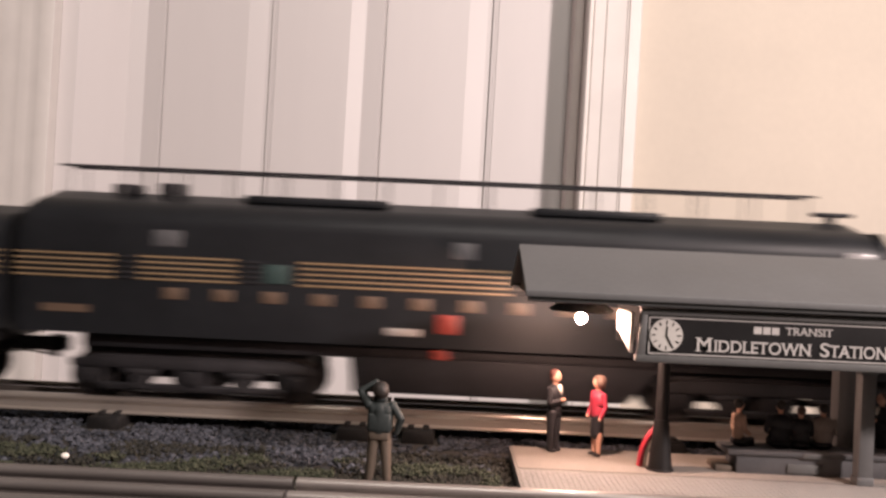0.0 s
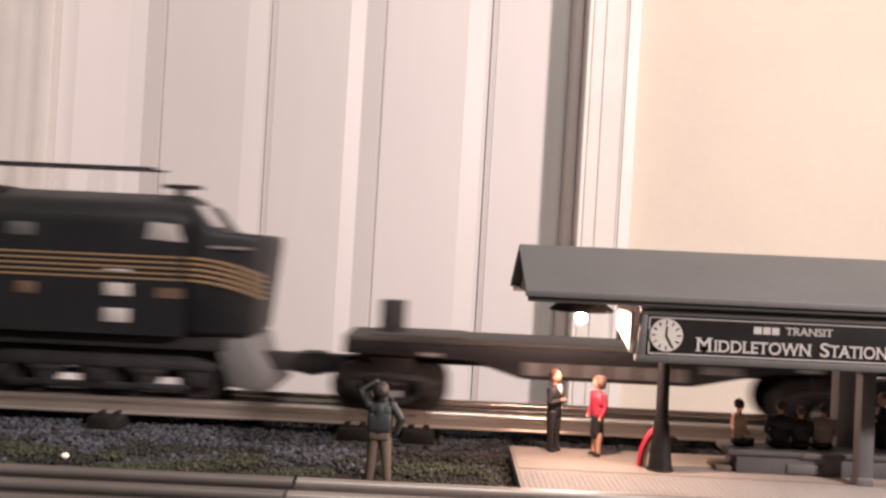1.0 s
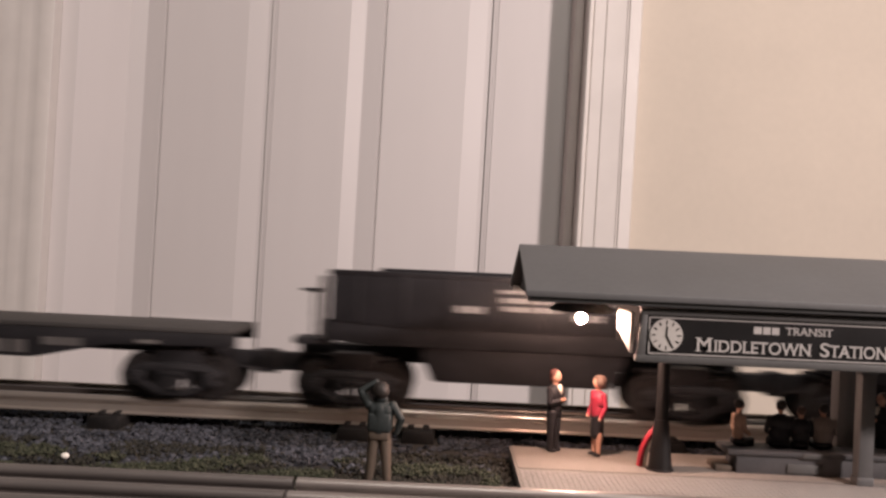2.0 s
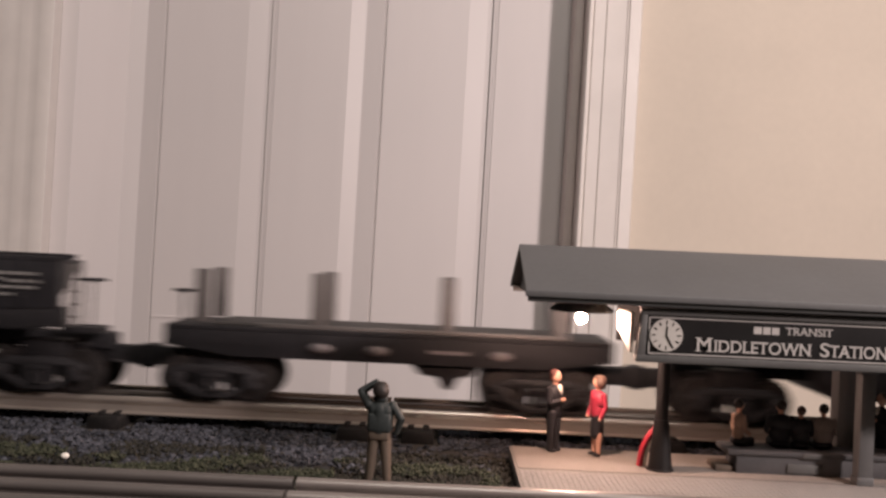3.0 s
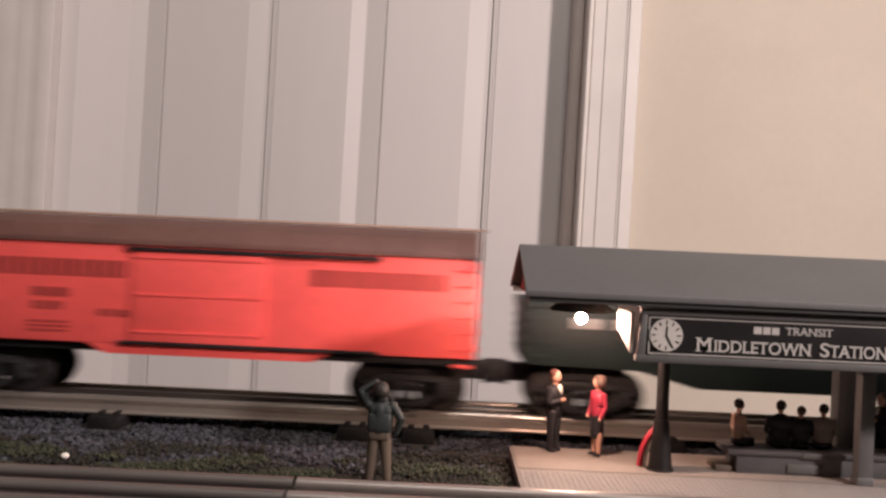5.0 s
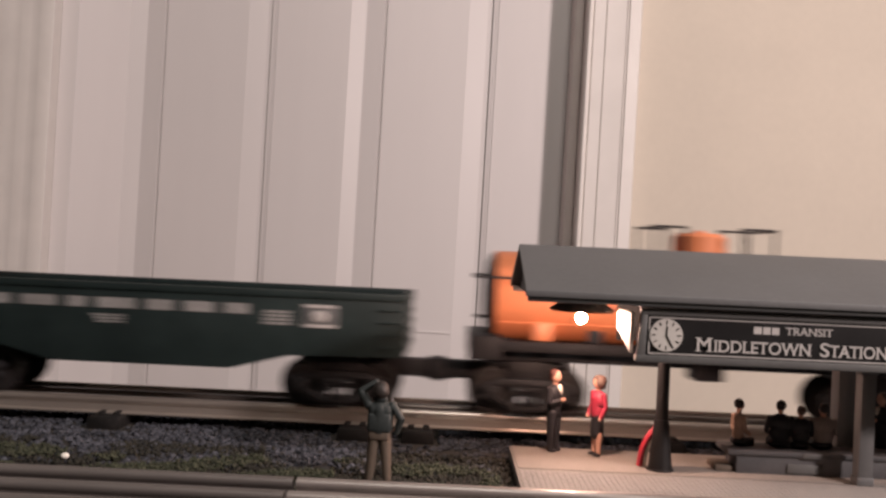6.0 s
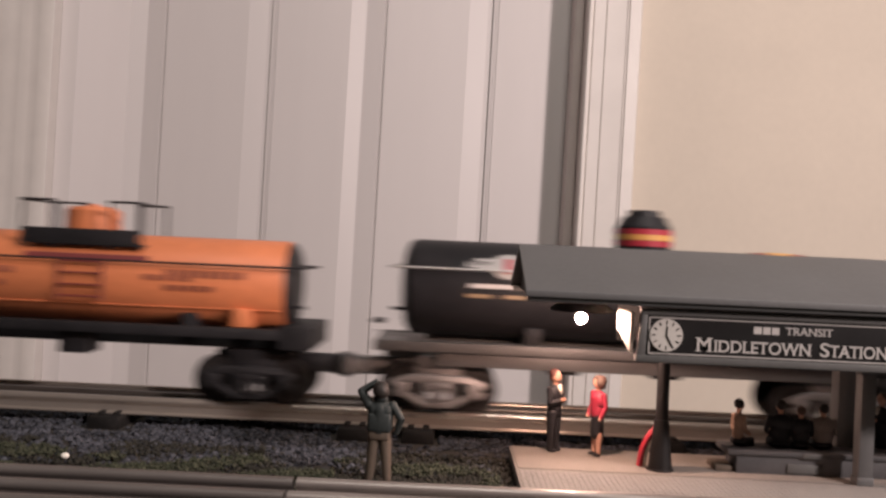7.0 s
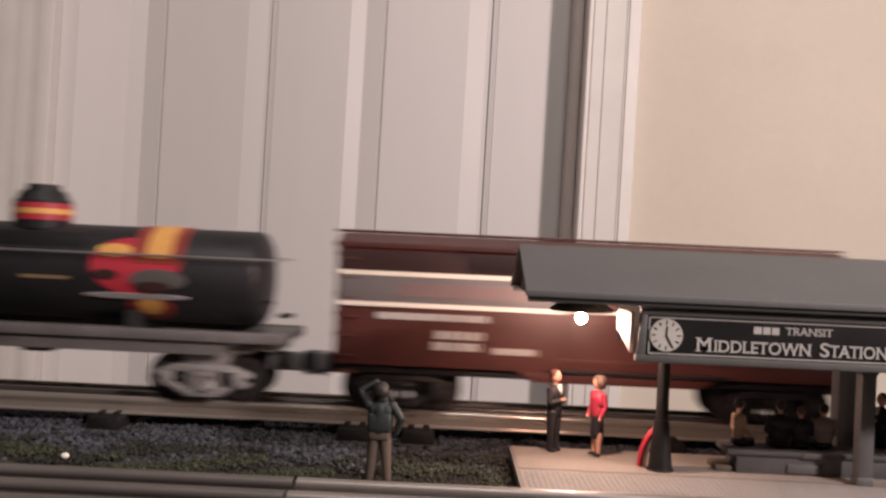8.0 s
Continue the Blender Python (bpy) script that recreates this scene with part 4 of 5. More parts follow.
    for a, b in ((LX0 + 0.098, LX0 + 0.165), (LX0 + 0.232, LX0 + 0.292)):
        part("roof_hatch", box(B(), a, b, -0.0135, 0.0135, top - 0.0028, top + 0.0009, 0.0009), "loco", car)
    if nose:
        for s in (-0.0085, 0.0085):
            part("antenna_rod", rod(B(), (LX0 + 0.010, s, 0.1062), (LX0 + 0.364, s, 0.1062), 0.00062, n=8), "frame", car)
        for k in range(15):
            x = LX0 + 0.016 + 0.0246 * k
            bm = B()
            for s in (-0.0085, 0.0085):
                rod(bm, (x, s * 1.25, top - 0.0035), (x, s, 0.1062), 0.0004, n=6)
            part("antenna_post", bm, "stake", car)
        part("horn", box(B(), LX0 + 0.366, LX0 + 0.384, -0.0030, 0.0030, top + 0.0030, top + 0.0050, 0.0008), "frame", car)
        part("horn_bracket", box(B(), LX0 + 0.372, LX0 + 0.376, -0.0020, 0.0020, top - 0.001, top + 0.0031), "frame", car)
    # frame, tanks and trucks
    part("underframe", box(B(), LX0 + (0.030 if nose else 0.004), (LX1 - 0.02) if nose else x1 - 0.004, -0.024, 0.024, 0.0235, sill + 0.001, 0.0006), "frame", car)
    bm = B()
    prism(bm, [(-0.0610, 0.0250), (-0.0585, 0.0085), (0.0640, 0.0085), (0.0700, 0.0140), (0.0820, 0.0250)], "y", -0.0262, 0.0262, 0.0012)
    part("fuel_tank", bm, "frame", car)
    truck(car, LX0 + 0.0800, "truck", 0.0940, 3, 0.0195)
    truck(car, LX0 + 0.3460, "truck", 0.0920, 3, 0.0195)
    for x in (LX0 + 0.0800, LX0 + 0.3460):
        part("truck_guard", box(B(), x - 0.052, x + 0.052, -0.0170, 0.0170, 0.0130, 0.0238, 0.0008), "frame", car)
    coupler(car, LX0 + 0.002, -1, 0.0212, 0.020, slim=0.75)
    coupler(car, LX1 if nose else x1, 1, 0.0180 if nose else 0.0212, 0.017, slim=1.0 if nose else 0.75)
    return car


LOCO = 0.0160
locomotive(LOCO)
locomotive(LOCO - 0.4235, nose=False)


# -- flat car --
HF = 0.0230             # half the width of a flat car


def flat_car(start):
    car, h = vehicle("flat_car", "long black flat car with a worn grey deck", "flat car", start), 0.1250
    part("deck", box(B(), -h, h, -HF, HF, 0.0312, 0.0334, 0.0004), "deck", car, "worn grey deck")
    part("deck_board", box(B(), -h + 0.012, -h + 0.055, -HF + 0.004, HF - 0.004, 0.0334, 0.0344, 0.0004), "deck", car)
    for s in (-1, 1):
        a, b = sorted((s * (HF - 0.0030), s * (HF - 0.0004)))
        sill = prism(B(), [(-h, 0.0312), (h, 0.0312), (h, 0.0256), (0.068, 0.0244), (0.0335, 0.0172), (-0.0440, 0.0172), (-0.068, 0.0244), (-h, 0.0256)], "y", a, b, 0.0003)
        part("side_sill", sill, "frame", car)
    bm = B()
    bars(bm, -0.0430, 0.0305, 0.0219, 0.0058, -HF + 0.0004, [0.0092, 0.0105, 0.0120, 0.0110, 0.0120, 0.0062], 0.0024)
    part("lettering", bm, "stake", car, "faded grey lettering blocks")
    bm = B()
    bars(bm, 0.0375, 0.0560, 0.0248, 0.0036, -HF + 0.0004, [0.018], 0.002)
    part("lettering", bm, "stake", car)
    part("brake_stand", box(B(), -0.1103, -0.0987, -0.0055, 0.0055, 0.0334, 0.0490, 0.0006), "frame", car, "upright black brake stand")
    part("centre_sill", box(B(), -h + 0.006, h - 0.006, -0.010, 0.010, 0.0205, 0.0312, 0.0005), "frame", car)
    for s in (-1, 1):
        truck(car, 0.0985 if s > 0 else -0.1040, "truck")
        coupler(car, s * h, s)
        part("step_plate", box(B(), s * 0.0855 - 0.0050, s * 0.0855 + 0.0050, -HF - 0.0003, -HF + 0.0005, 0.0256, 0.0272), "steel", car)
    return car


flat_car(0.3865)


# -- hoppers --
def hopper(start, paint, label, b, bogie, end):
    car = vehicle("hopper_car", label, "hopper car", start)
    top, mid = 0.0625, 0.0405
    bm = B()
    prism(bm, [(-b, top), (b, top), (b, mid), (0.050, mid - 0.002), (-0.050, mid - 0.002), (-b, mid)], "y", -HW, -HW + 0.0016, 0.0002)
    prism(bm, [(-b + 0.018, top), (b - 0.018, top), (b - 0.026, mid), (-b + 0.026, mid)], "y", HW - 0.0016, HW, 0.0002)
    part("body", bm, paint, car, "")
    for s in (-1, 1):
        part("slope_sheet", prism(B(), [(s * (b - 0.014), top - 0.002), (s * (b - 0.0124), top - 0.002), (s * (b - 0.0244), mid), (s * (b - 0.026), mid)], "y", -HW + 0.0017, HW - 0.0017, 0.0002), paint, car)
    bm = B()
    for s in (-1, 1):
        a, c = sorted((s * (HW + 0.0002), s * (HW - 0.0020)))
        e = b if s < 0 else b - 0.018
        box(bm, -e - 0.0008, e + 0.0008, a, c, top - 0.0016, top + 0.0008, 0.0003)
    part("top_rim", bm, paint, car)
    for k in range(8):
        x = -b + 0.012 + 0.0208 * k
        part("rib", box(B(), x - 0.0009, x + 0.0009, -HW - 0.0009, -HW + 0.0003, mid, top - 0.001, 0.0003), paint, car)
    part("hopper_bay", prism(B(), [(-0.0480, 0.0404), (0.0480, 0.0404), (0.0450, 0.0250), (0.0410, 0.0160), (0.0390, 0.0148), (-0.0390, 0.0148), (-0.0410, 0.0160), (-0.0450, 0.0250)], "y", -HW + 0.0022, HW - 0.0022, 0.0008), "frame", car, "black sloping hopper bays")
    part("load", box(B(), -b + 0.027, b - 0.027, -HW + 0.002, HW - 0.002, mid, top - 0.005), "frame", car)
    part("side_sill", prism(B(), [(-b - 0.002, mid + 0.0004), (b + 0.002, mid + 0.0004), (b + 0.002, 0.0318), (0.066, 0.0300), (-0.066, 0.0300), (-b - 0.002, 0.0318)], "y", -HW + 0.0006, -HW + 0.0050, 0.0006), "frame", car, "deep black side sill")
    part("side_sill", box(B(), -b + 0.024, b - 0.024, HW - 0.0050, HW - 0.0006, 0.0300, mid + 0.0004, 0.0006), "frame", car)
    part("centre_sill", box(B(), -end, end, -0.0050, 0.0050, 0.0200, 0.0275, 0.0006), "frame", car)
    bm = B()
    for z, a, c, w in ((0.0566, -0.0120, 0.0190, 0.0016), (0.0528, -0.0110, 0.0170, 0.0022), (0.0490, -0.0100, 0.0165, 0.0022)):
        bars(bm, a, c, z, w, -HW - 0.0009, [0.0035, 0.0052, 0.0028, 0.0044], 0.0014)
    bars(bm, -0.0310, -0.0185, 0.0480, 0.0030, -HW - 0.0009, [0.0035, 0.0040], 0.0014)
    bars(bm, 0.0220, 0.0340, 0.0462, 0.0030, -HW - 0.0009, [0.0040, 0.0030], 0.0014)
    for z, a, c in ((0.0552, 0.056, 0.078), (0.0526, 0.040, 0.062), (0.0518, 0.065, 0.079), (0.0490, 0.041, 0.078), (0.0458, 0.055, 0.067)):
        bars(bm, a, c, z, 0.0014, -HW - 0.0009, [0.005, 0.003, 0.0065], 0.0014)
    part("lettering", bm, "dimwhite", car)
    for s in (-1, 1):
        truck(car, s * bogie, "truck")
        coupler(car, s * end, s, reach=0.1245 - end)
        part("end_platform", box(B(), *sorted((s * b, s * end)), -HW + 0.004, -0.0090, 0.0290, 0.0318, 0.0005), "frame", car)
        brake_wheel(car, s * (end - 0.007), -0.014, 0.031, 0.0530, 0.0055)
        for y in (-HW + 0.003, -HW + 0.014):
            part("end_brace", box(B(), *sorted((s * (b + 0.0030), s * (b + 0.0050))), y - 0.0008, y + 0.0008, 0.0318, 0.0600, 0.0003), "stake", car, "grey end post")
        part("end_ladder", ladder(B(), s * (b + 0.0040), -HW + 0.0085, 0.036, 0.059, 0.012, 5, "y"), "stake", car)
        part("slope_brace", rod(B(), (s * (b + 0.002), -HW + 0.006, 0.0318), (s * (b - 0.015), -HW + 0.006, 0.0585), 0.0009, n=6), "frame", car)
    return car


hopper(0.6425, "black", "black toy hopper car with white lettering blocks", 0.0870, 0.0765, 0.1035)
hopper(1.1168, "hopper", "dark green toy hopper car with white lettering blocks", 0.0862, 0.0805, 0.1080)


# -- flat car with stakes --
def stake_car(start):
    car, h = vehicle("flat_car", "black flat car with upright grey stakes", "flat car", start), 0.1020
    part("deck", box(B(), -h, h, -HF, HF, 0.0330, 0.0350, 0.0003), "frame", car)
    part("load_board", box(B(), -h + 0.020, h - 0.022, -HF + 0.0045, HF - 0.0045, 0.0350, 0.0364, 0.0004), "deck", car, "dark deck board")
    # thin strip, paler than the deck, along its near edge
    part("edge_strip", box(B(), -h + 0.042, h - 0.020, -HF + 0.0020, -HF + 0.0040, 0.0350, 0.0370, 0.0003), "stake", car, "thin pale edge strip")
    for s in (-1, 1):
        a, b = sorted((s * (HF - 0.0030), s * HF))
        part("side_sill", prism(B(), [(-h, 0.0330), (h, 0.0330), (h, 0.0260), (0.070, 0.0215), (-0.070, 0.0215), (-h, 0.0260)], "y", a, b, 0.0003), "frame", car)
        for x in (-0.0868, -0.0330, 0.0262, 0.0784):
            a, b = sorted((s * 0.0178, s * 0.0148))
            part("stake", box(B(), x - 0.0034, x + 0.0034, a, b, 0.0362, 0.0605, 0.0004), "stake", car, "upright grey stake")
        truck(car, 0.0690 if s > 0 else -0.0785, "truck")
        coupler(car, s * h, s)
    for x in (-0.0306, -0.0050, 0.0510):
        part("air_tank", ball(B(), (x, -HF - 0.0002, 0.0268), 0.0030, (1.7, 0.6, 0.80), 12), "band", car)
    part("step_plate", box(B(), 0.0186, 0.0366, -HF - 0.0003, -HF + 0.0005, 0.0266, 0.0282), "band", car)
    part("brake_rig", prism(B(), [(-0.002, 0.024), (0.034, 0.024), (0.028, 0.0175), (0.022, 0.0165), (0.019, 0.011), (0.015, 0.011), (0.012, 0.0165), (0.004, 0.0175)], "y", -0.018, -0.004, 0.0006), "frame", car, at=pose(0.0105, 0, -0.0010))
    brake_wheel(car, -h + 0.005, -0.012, 0.0350, 0.0500, 0.0042)
    return car


stake_car(0.8777)


# -- box cars --
def boxcar(start, h, paint, roofpaint, label, top, eave, sill, door, dress):
    car = vehicle("box_car", label, "box car", start)
    bm = B()
    box(bm, -h, h, -HW, HW, sill, eave, 0.0004)
    part("body", bm, paint, car)
    part("roof", prism(B(), [(-HW - 0.0012, eave - 0.0008), (-HW - 0.0008, eave + 0.0016), (-HW + 0.0040, top - 0.0050), (-0.0120, top - 0.0016), (-0.006, top - 0.0010), (0.006, top - 0.0010), (0.0120, top - 0.0016), (HW - 0.0040, top - 0.0050), (HW + 0.0008, eave + 0.0016), (HW + 0.0012, eave - 0.0008)], "x", -h - 0.001, h + 0.001, 0.0003), roofpaint, car, "ribbed peaked roof")
    for k in range(13):
        x = -h + 0.006 + (2 * h - 0.012) * k / 12
        for s in (-1, 1):
            bm = B()
            rod(bm, (x, s * (HW + 0.0006), eave + 0.0016), (x, s * (HW - 0.0040), top - 0.0050), 0.0006, n=6)
            rod(bm, (x, s * (HW - 0.0040), top - 0.0050), (x, s * 0.012, top - 0.0016), 0.0006, n=6)
            part("roof_rib", bm, roofpaint, car)
    part("running_board", box(B(), -h - 0.004, h + 0.004, -0.0062, 0.0062, top - 0.0006, top + 0.0006, 0.0002), "roofedge" if paint == "orange" else roofpaint, car)
    d0, d1 = door
    dr = part("door", box(B(), d0, d1, -HW - 0.0012, -HW + 0.0004, sill + 0.0016, eave - 0.0030, 0.0003), paint, car, "sliding side door")
    for k in range(3):
        z = sill + 0.006 + (eave - sill - 0.012) * k / 2
        part("door_rib", box(B(), d0 + 0.001, d1 - 0.001, -HW - 0.0017, -HW - 0.0010, z - 0.0005, z + 0.0005), paint, dr)
    part("door_track", box(B(), d0 - 0.0030, d1 + (d1 - d0) * 0.85, -HW - 0.0022, -HW + 0.0002, eave - 0.0034, eave - 0.0016, 0.0003), "frame", car)
    part("door_track", box(B(), d0 - 0.0050, d1 + (d1 - d0) * 0.85, -HW - 0.0022, -HW + 0.0002, sill + 0.0002, sill + 0.0016, 0.0003), "frame", car)
    bm = B()
    box(bm, -h + 0.002, h - 0.002, -HW + 0.004, HW - 0.004, sill - 0.0040, sill + 0.0005, 0.0004)
    part("underframe", bm, "frame", car)
    prism_pts = [(d0 - 0.020, sill + 0.0002), (d1 + 0.030, sill + 0.0002), (d1 + 0.022, sill - 0.0045), (d0 - 0.012, sill - 0.0045)]
    part("side_sill", prism(B(), prism_pts, "y", -HW + 0.0003, -HW + 0.0022, 0.0002), paint, car)
    for s in (-1, 1):
        part("ladder", ladder(B(), s * (h - 0.0055), -HW - 0.0007, sill + 0.004, eave - 0.006, 0.0080, 6), paint, car)
        part("end_ladder", ladder(B(), s * (h + 0.0007), -HW + 0.008, sill + 0.004, eave - 0.004, 0.0080, 6, "y"), paint, car)
        part("step", box(B(), s * (h - 0.0055) - 0.0042, s * (h - 0.0055) + 0.0042, -HW - 0.0004, -HW + 0.0010, sill - 0.0040, sill - 0.0026), paint, car)
        for k in range(6):
            z = sill + 0.004 + (eave - sill - 0.008) * k / 5
            part("end_rib", box(B(), *sorted((s * (h - 0.0003), s * (h + 0.0009))), -HW + 0.003, HW - 0.003, z - 0.0010, z + 0.0010, 0.0003), paint, car)
        truck(car, s * (h - 0.0300), "truck")
        coupler(car, s * h, s)
    dress(car, h, top, eave, sill)
    return car


def dress_orange(car, h, top, eave, sill):
    bm = B()
    box(bm, -0.1070, -0.0955, -HW - 0.0003, -HW + 0.0002, 0.0625, 0.0635)
    for k in range(4):
        box(bm, -0.1070, -0.0940, -HW - 0.0003, -HW + 0.0002, 0.0555 + 0.0023 * k, 0.0566 + 0.0023 * k)
    bars(bm, -0.0915, -0.0310, 0.0590, 0.0075, -HW, [0.0042, 0.0038, 0.0046, 0.0030, 0.0044], 0.0009)
    part("lettering", bm, "boxlettering", car, "dark lettering blocks")
    bm = B()
    bars(bm, -0.0730, -0.0560, 0.0478, 0.0040, -HW, [0.0050, 0.0040], 0.0008)
    bars(bm, -0.0730, -0.0590, 0.0418, 0.0036, -HW, [0.0036, 0.0030], 0.0008)
    bars(bm, -0.0430, -0.0260, 0.0395, 0.0030, -HW, [0.0036, 0.0030, 0.005], 0.0010)
    part("lettering", bm, "boxlettering", car)
    bm = B()
    bars(bm, -0.0740, -0.0560, 0.0345, 0.0010, -HW, [0.006], 0.0010)
    bars(bm, -0.0740, -0.0560, 0.0325, 0.0010, -HW, [0.004], 0.0010)
    bars(bm, -0.0740, -0.0560, 0.0305, 0.0010, -HW, [0.005], 0.0010)
    part("lettering", bm, "boxlettering", car)
    bm = B()
    bars(bm, 0.052, 0.112, 0.0590, 0.0075, -HW, [0.0042, 0.0048], 0.0018)
    part("lettering", bm, "boxlettering", car)


def dress_brown(car, h, top, eave, sill):
    part("upper_panel", box(B(), -h + 0.001, h - 0.001, -HW - 0.0006, -HW + 0.0002, 0.0632, eave - 0.0022, 0.0002), "maroon", car)
    part("grey_band", box(B(), -h + 0.001, h - 0.001, -HW - 0.0010, -HW + 0.0002, 0.0496, 0.0618, 0.0002), "band", car, "grey band between white lines")
    for z in (0.0625, 0.0488):
        part("white_line", box(B(), -h + 0.001, h - 0.001, -HW - 0.0014, -HW + 0.0002, z - 0.0010, z + 0.0010), "shirt", car, "white line")
    part("lettering", bars(B(), -0.0860, -0.0300, 0.0556, 0.0060, -HW - 0.0010, [0.0060, 0.0052, 0.0066], 0.0014), "faintred", car, "faint reddish lettering blocks")
    bm = B()
    bars(bm, -0.0965, -0.0470, 0.0438, 0.0030, -HW - 0.0002, [0.0058, 0.0062, 0.0050], 0.0009)
    bars(bm, -0.0700, -0.0490, 0.0362, 0.0036, -HW - 0.0002, [0.0045, 0.0036], 0.0008)
    bars(bm, -0.0710, -0.0500, 0.0312, 0.0036, -HW - 0.0002, [0.0060, 0.0048], 0.0010)
    bars(bm, -0.0440, -0.0250, 0.0300, 0.0028, -HW - 0.0002, [0.0050], 0.0010)
    part("lettering", bm, "white", car, "dull white lettering blocks")


boxcar(1.3748, 0.1258, "orange", "rooftan", "bright orange-red toy box car with a brown roof", 0.0838, 0.0710, 0.0258, (-0.028, 0.032), dress_orange)
boxcar(2.4185, 0.1150, "brown", "brown", "brown toy box car with a grey band and white lines", 0.0812, 0.0745, 0.0215, (-0.014, 0.026), dress_brown)


# -- gondola --
def gondola(start):
    car, h = vehicle("gondola_car", "dark green toy gondola car with pale lettering blocks", "gondola car", start), 0.1175
    top, sill = 0.0525, 0.0250
    prof = [(-h, top), (h, top), (h, sill), (0.066, sill - 0.001), (0.040, 0.0172), (-0.040, 0.0172), (-0.066, sill - 0.001), (-h, sill)]
    bm = B()
    prism(bm, prof, "y", -HW, -HW + 0.0018, 0.0002)
    prism(bm, prof, "y", HW - 0.0018, HW, 0.0002)
    box(bm, -h, -h + 0.0018, -HW + 0.0019, HW - 0.0019, sill, top)
    box(bm, h - 0.0018, h, -HW + 0.0019, HW - 0.0019, sill, top)
    part("body", bm, "gondola", car)
    part("floor_pan", box(B(), -h + 0.002, h - 0.002, -HW + 0.002, HW - 0.002, sill, sill + 0.003), "frame", car)
    bm = B()
    for s in (-1, 1):
        a, b = sorted((s * (HW + 0.0009), s * (HW - 0.0022)))
        box(bm, -h - 0.001, h + 0.001, a, b, top - 0.0026, top + 0.0006, 0.0005)
        a, b = sorted((s * (h + 0.001), s * (h - 0.002)))
        box(bm, a, b, -HW + 0.0023, HW - 0.0023, top - 0.0026, top + 0.0006, 0.0005)
    part("top_rim", bm, "gondola", car)
    for s in (-1, 1):
        for k in range(5):
            z = sill + 0.003 + 0.0052 * k
            part("end_rib", box(B(), *sorted((s * (h - 0.0003), s * (h + 0.0010))), -HW + 0.003, HW - 0.003, z - 0.0009, z + 0.0009, 0.0003), "gondola", car)
        for k in range(4):
            z = sill + 0.004 + 0.0056 * k
            part("grab_iron", rod(B(), (s * (h - 0.012), -HW - 0.0008, z), (s * (h - 0.003), -HW - 0.0008, z), 0.0004, n=6), "gondola", car)
        truck(car, s * (h - 0.0300), "truck")
        coupler(car, s * h, s)
    bm = B()
    bars(bm, -0.0966, 0.0473, 0.0440, 0.0046, -HW, [0.0135, 0.0185, 0.0160, 0.0085, 0.0175, 0.0120], 0.0048)
    part("lettering", bm, "dimwhite", car, "pale grey lettering blocks")
    bm = B()
    for k in range(3):
        bars(bm, -0.0225 + 0.0010 * k, -0.0085, 0.0384 - 0.0014 * k, 0.0009, -HW, [0.005, 0.004], 0.0008)
    part("lettering", bm, "dimwhite", car)
    bm = B()
    for k in range(4):
        bars(bm, 0.0540, 0.0660, 0.0432 - 0.0017 * k, 0.0012, -HW, [0.0040, 0.0030], 0.0006)
    part("lettering", bm, "dimwhite", car)
    part("herald", box(B(), 0.0715, 0.0870, -HW - 0.0003, -HW + 0.0002, 0.0370, 0.0470, 0.0003), "column", car, "pale square herald plate")
    for z in (0.0376, 0.0464):
        part("herald_bar", box(B(), 0.0722, 0.0863, -HW - 0.0006, -HW - 0.0002, z - 0.0007, z + 0.0007), "white", car)
    part("herald_mark", ball(B(), (0.0792, -HW - 0.0002, 0.0420), 0.0030, (1.2, 0.12, 0.9), 12), "white", car)
    return car


gondola(1.6400)


# -- tank cars --
def tank_shell(bm, x0, x1, r, zc, n=40):
    secs = [(x0 + 0.0008, 0.985), (x0 + 0.0014, 1.0), (x1 - 0.0014, 1.0), (x1 - 0.0008, 0.985)]
    rows = [[bm.verts.new((x, r * k * math.cos(2 * math.pi * i / n), zc + r * k * math.sin(2 * math.pi * i / n))) for i in range(n)] for x, k in secs]
    for a, b in zip(rows, rows[1:]):
        for i in range(n):
            bm.faces.new((a[i], a[(i + 1) % n], b[(i + 1) % n], b[i]))
    bm.faces.new(rows[0]), bm.faces.new(rows[-1])
    return bm


def tank_end(bm, x, s, r, zc, n=40):
    """The dished end of a tank."""
    rows = [[bm.verts.new((x + s * d, r * k * math.cos(2 * math.pi * i / n), zc + r * k * math.sin(2 * math.pi * i / n))) for i in range(n)]
            for d, k in ((-0.0007, 0.978), (0.0010, 0.94), (0.0030, 0.78), (0.0043, 0.45), (0.0047, 0.03))]
    for a, b in zip(rows, rows[1:]):
        for i in range(n):
            bm.faces.new((a[i], a[(i + 1) % n], b[(i + 1) % n], b[i]))
    bm.faces.new(rows[0]), bm.faces.new(rows[-1])
    return bm


def curved_patch(bm, x0, x1, a0, a1, r, zc, lift=0.0003, n=8):
    """A thin plate bent round the near side of a tank between two angles (degrees above the level)."""
    rows = []
    for i in range(n + 1):
        t = radians(a0 + (a1 - a0) * i / n)
        rows.append([bm.verts.new((x, -(r + d) * math.cos(t), zc + (r + d) * math.sin(t))) for x, d in ((x0, lift), (x1, lift), (x1, -0.0004), (x0, -0.0004))])
    for p, q in zip(rows, rows[1:]):
        for j in range(4):
            bm.faces.new((p[j], q[j], q[(j + 1) % 4], p[(j + 1) % 4]))
    bm.faces.new(rows[0]), bm.faces.new(rows[-1])
    return bm


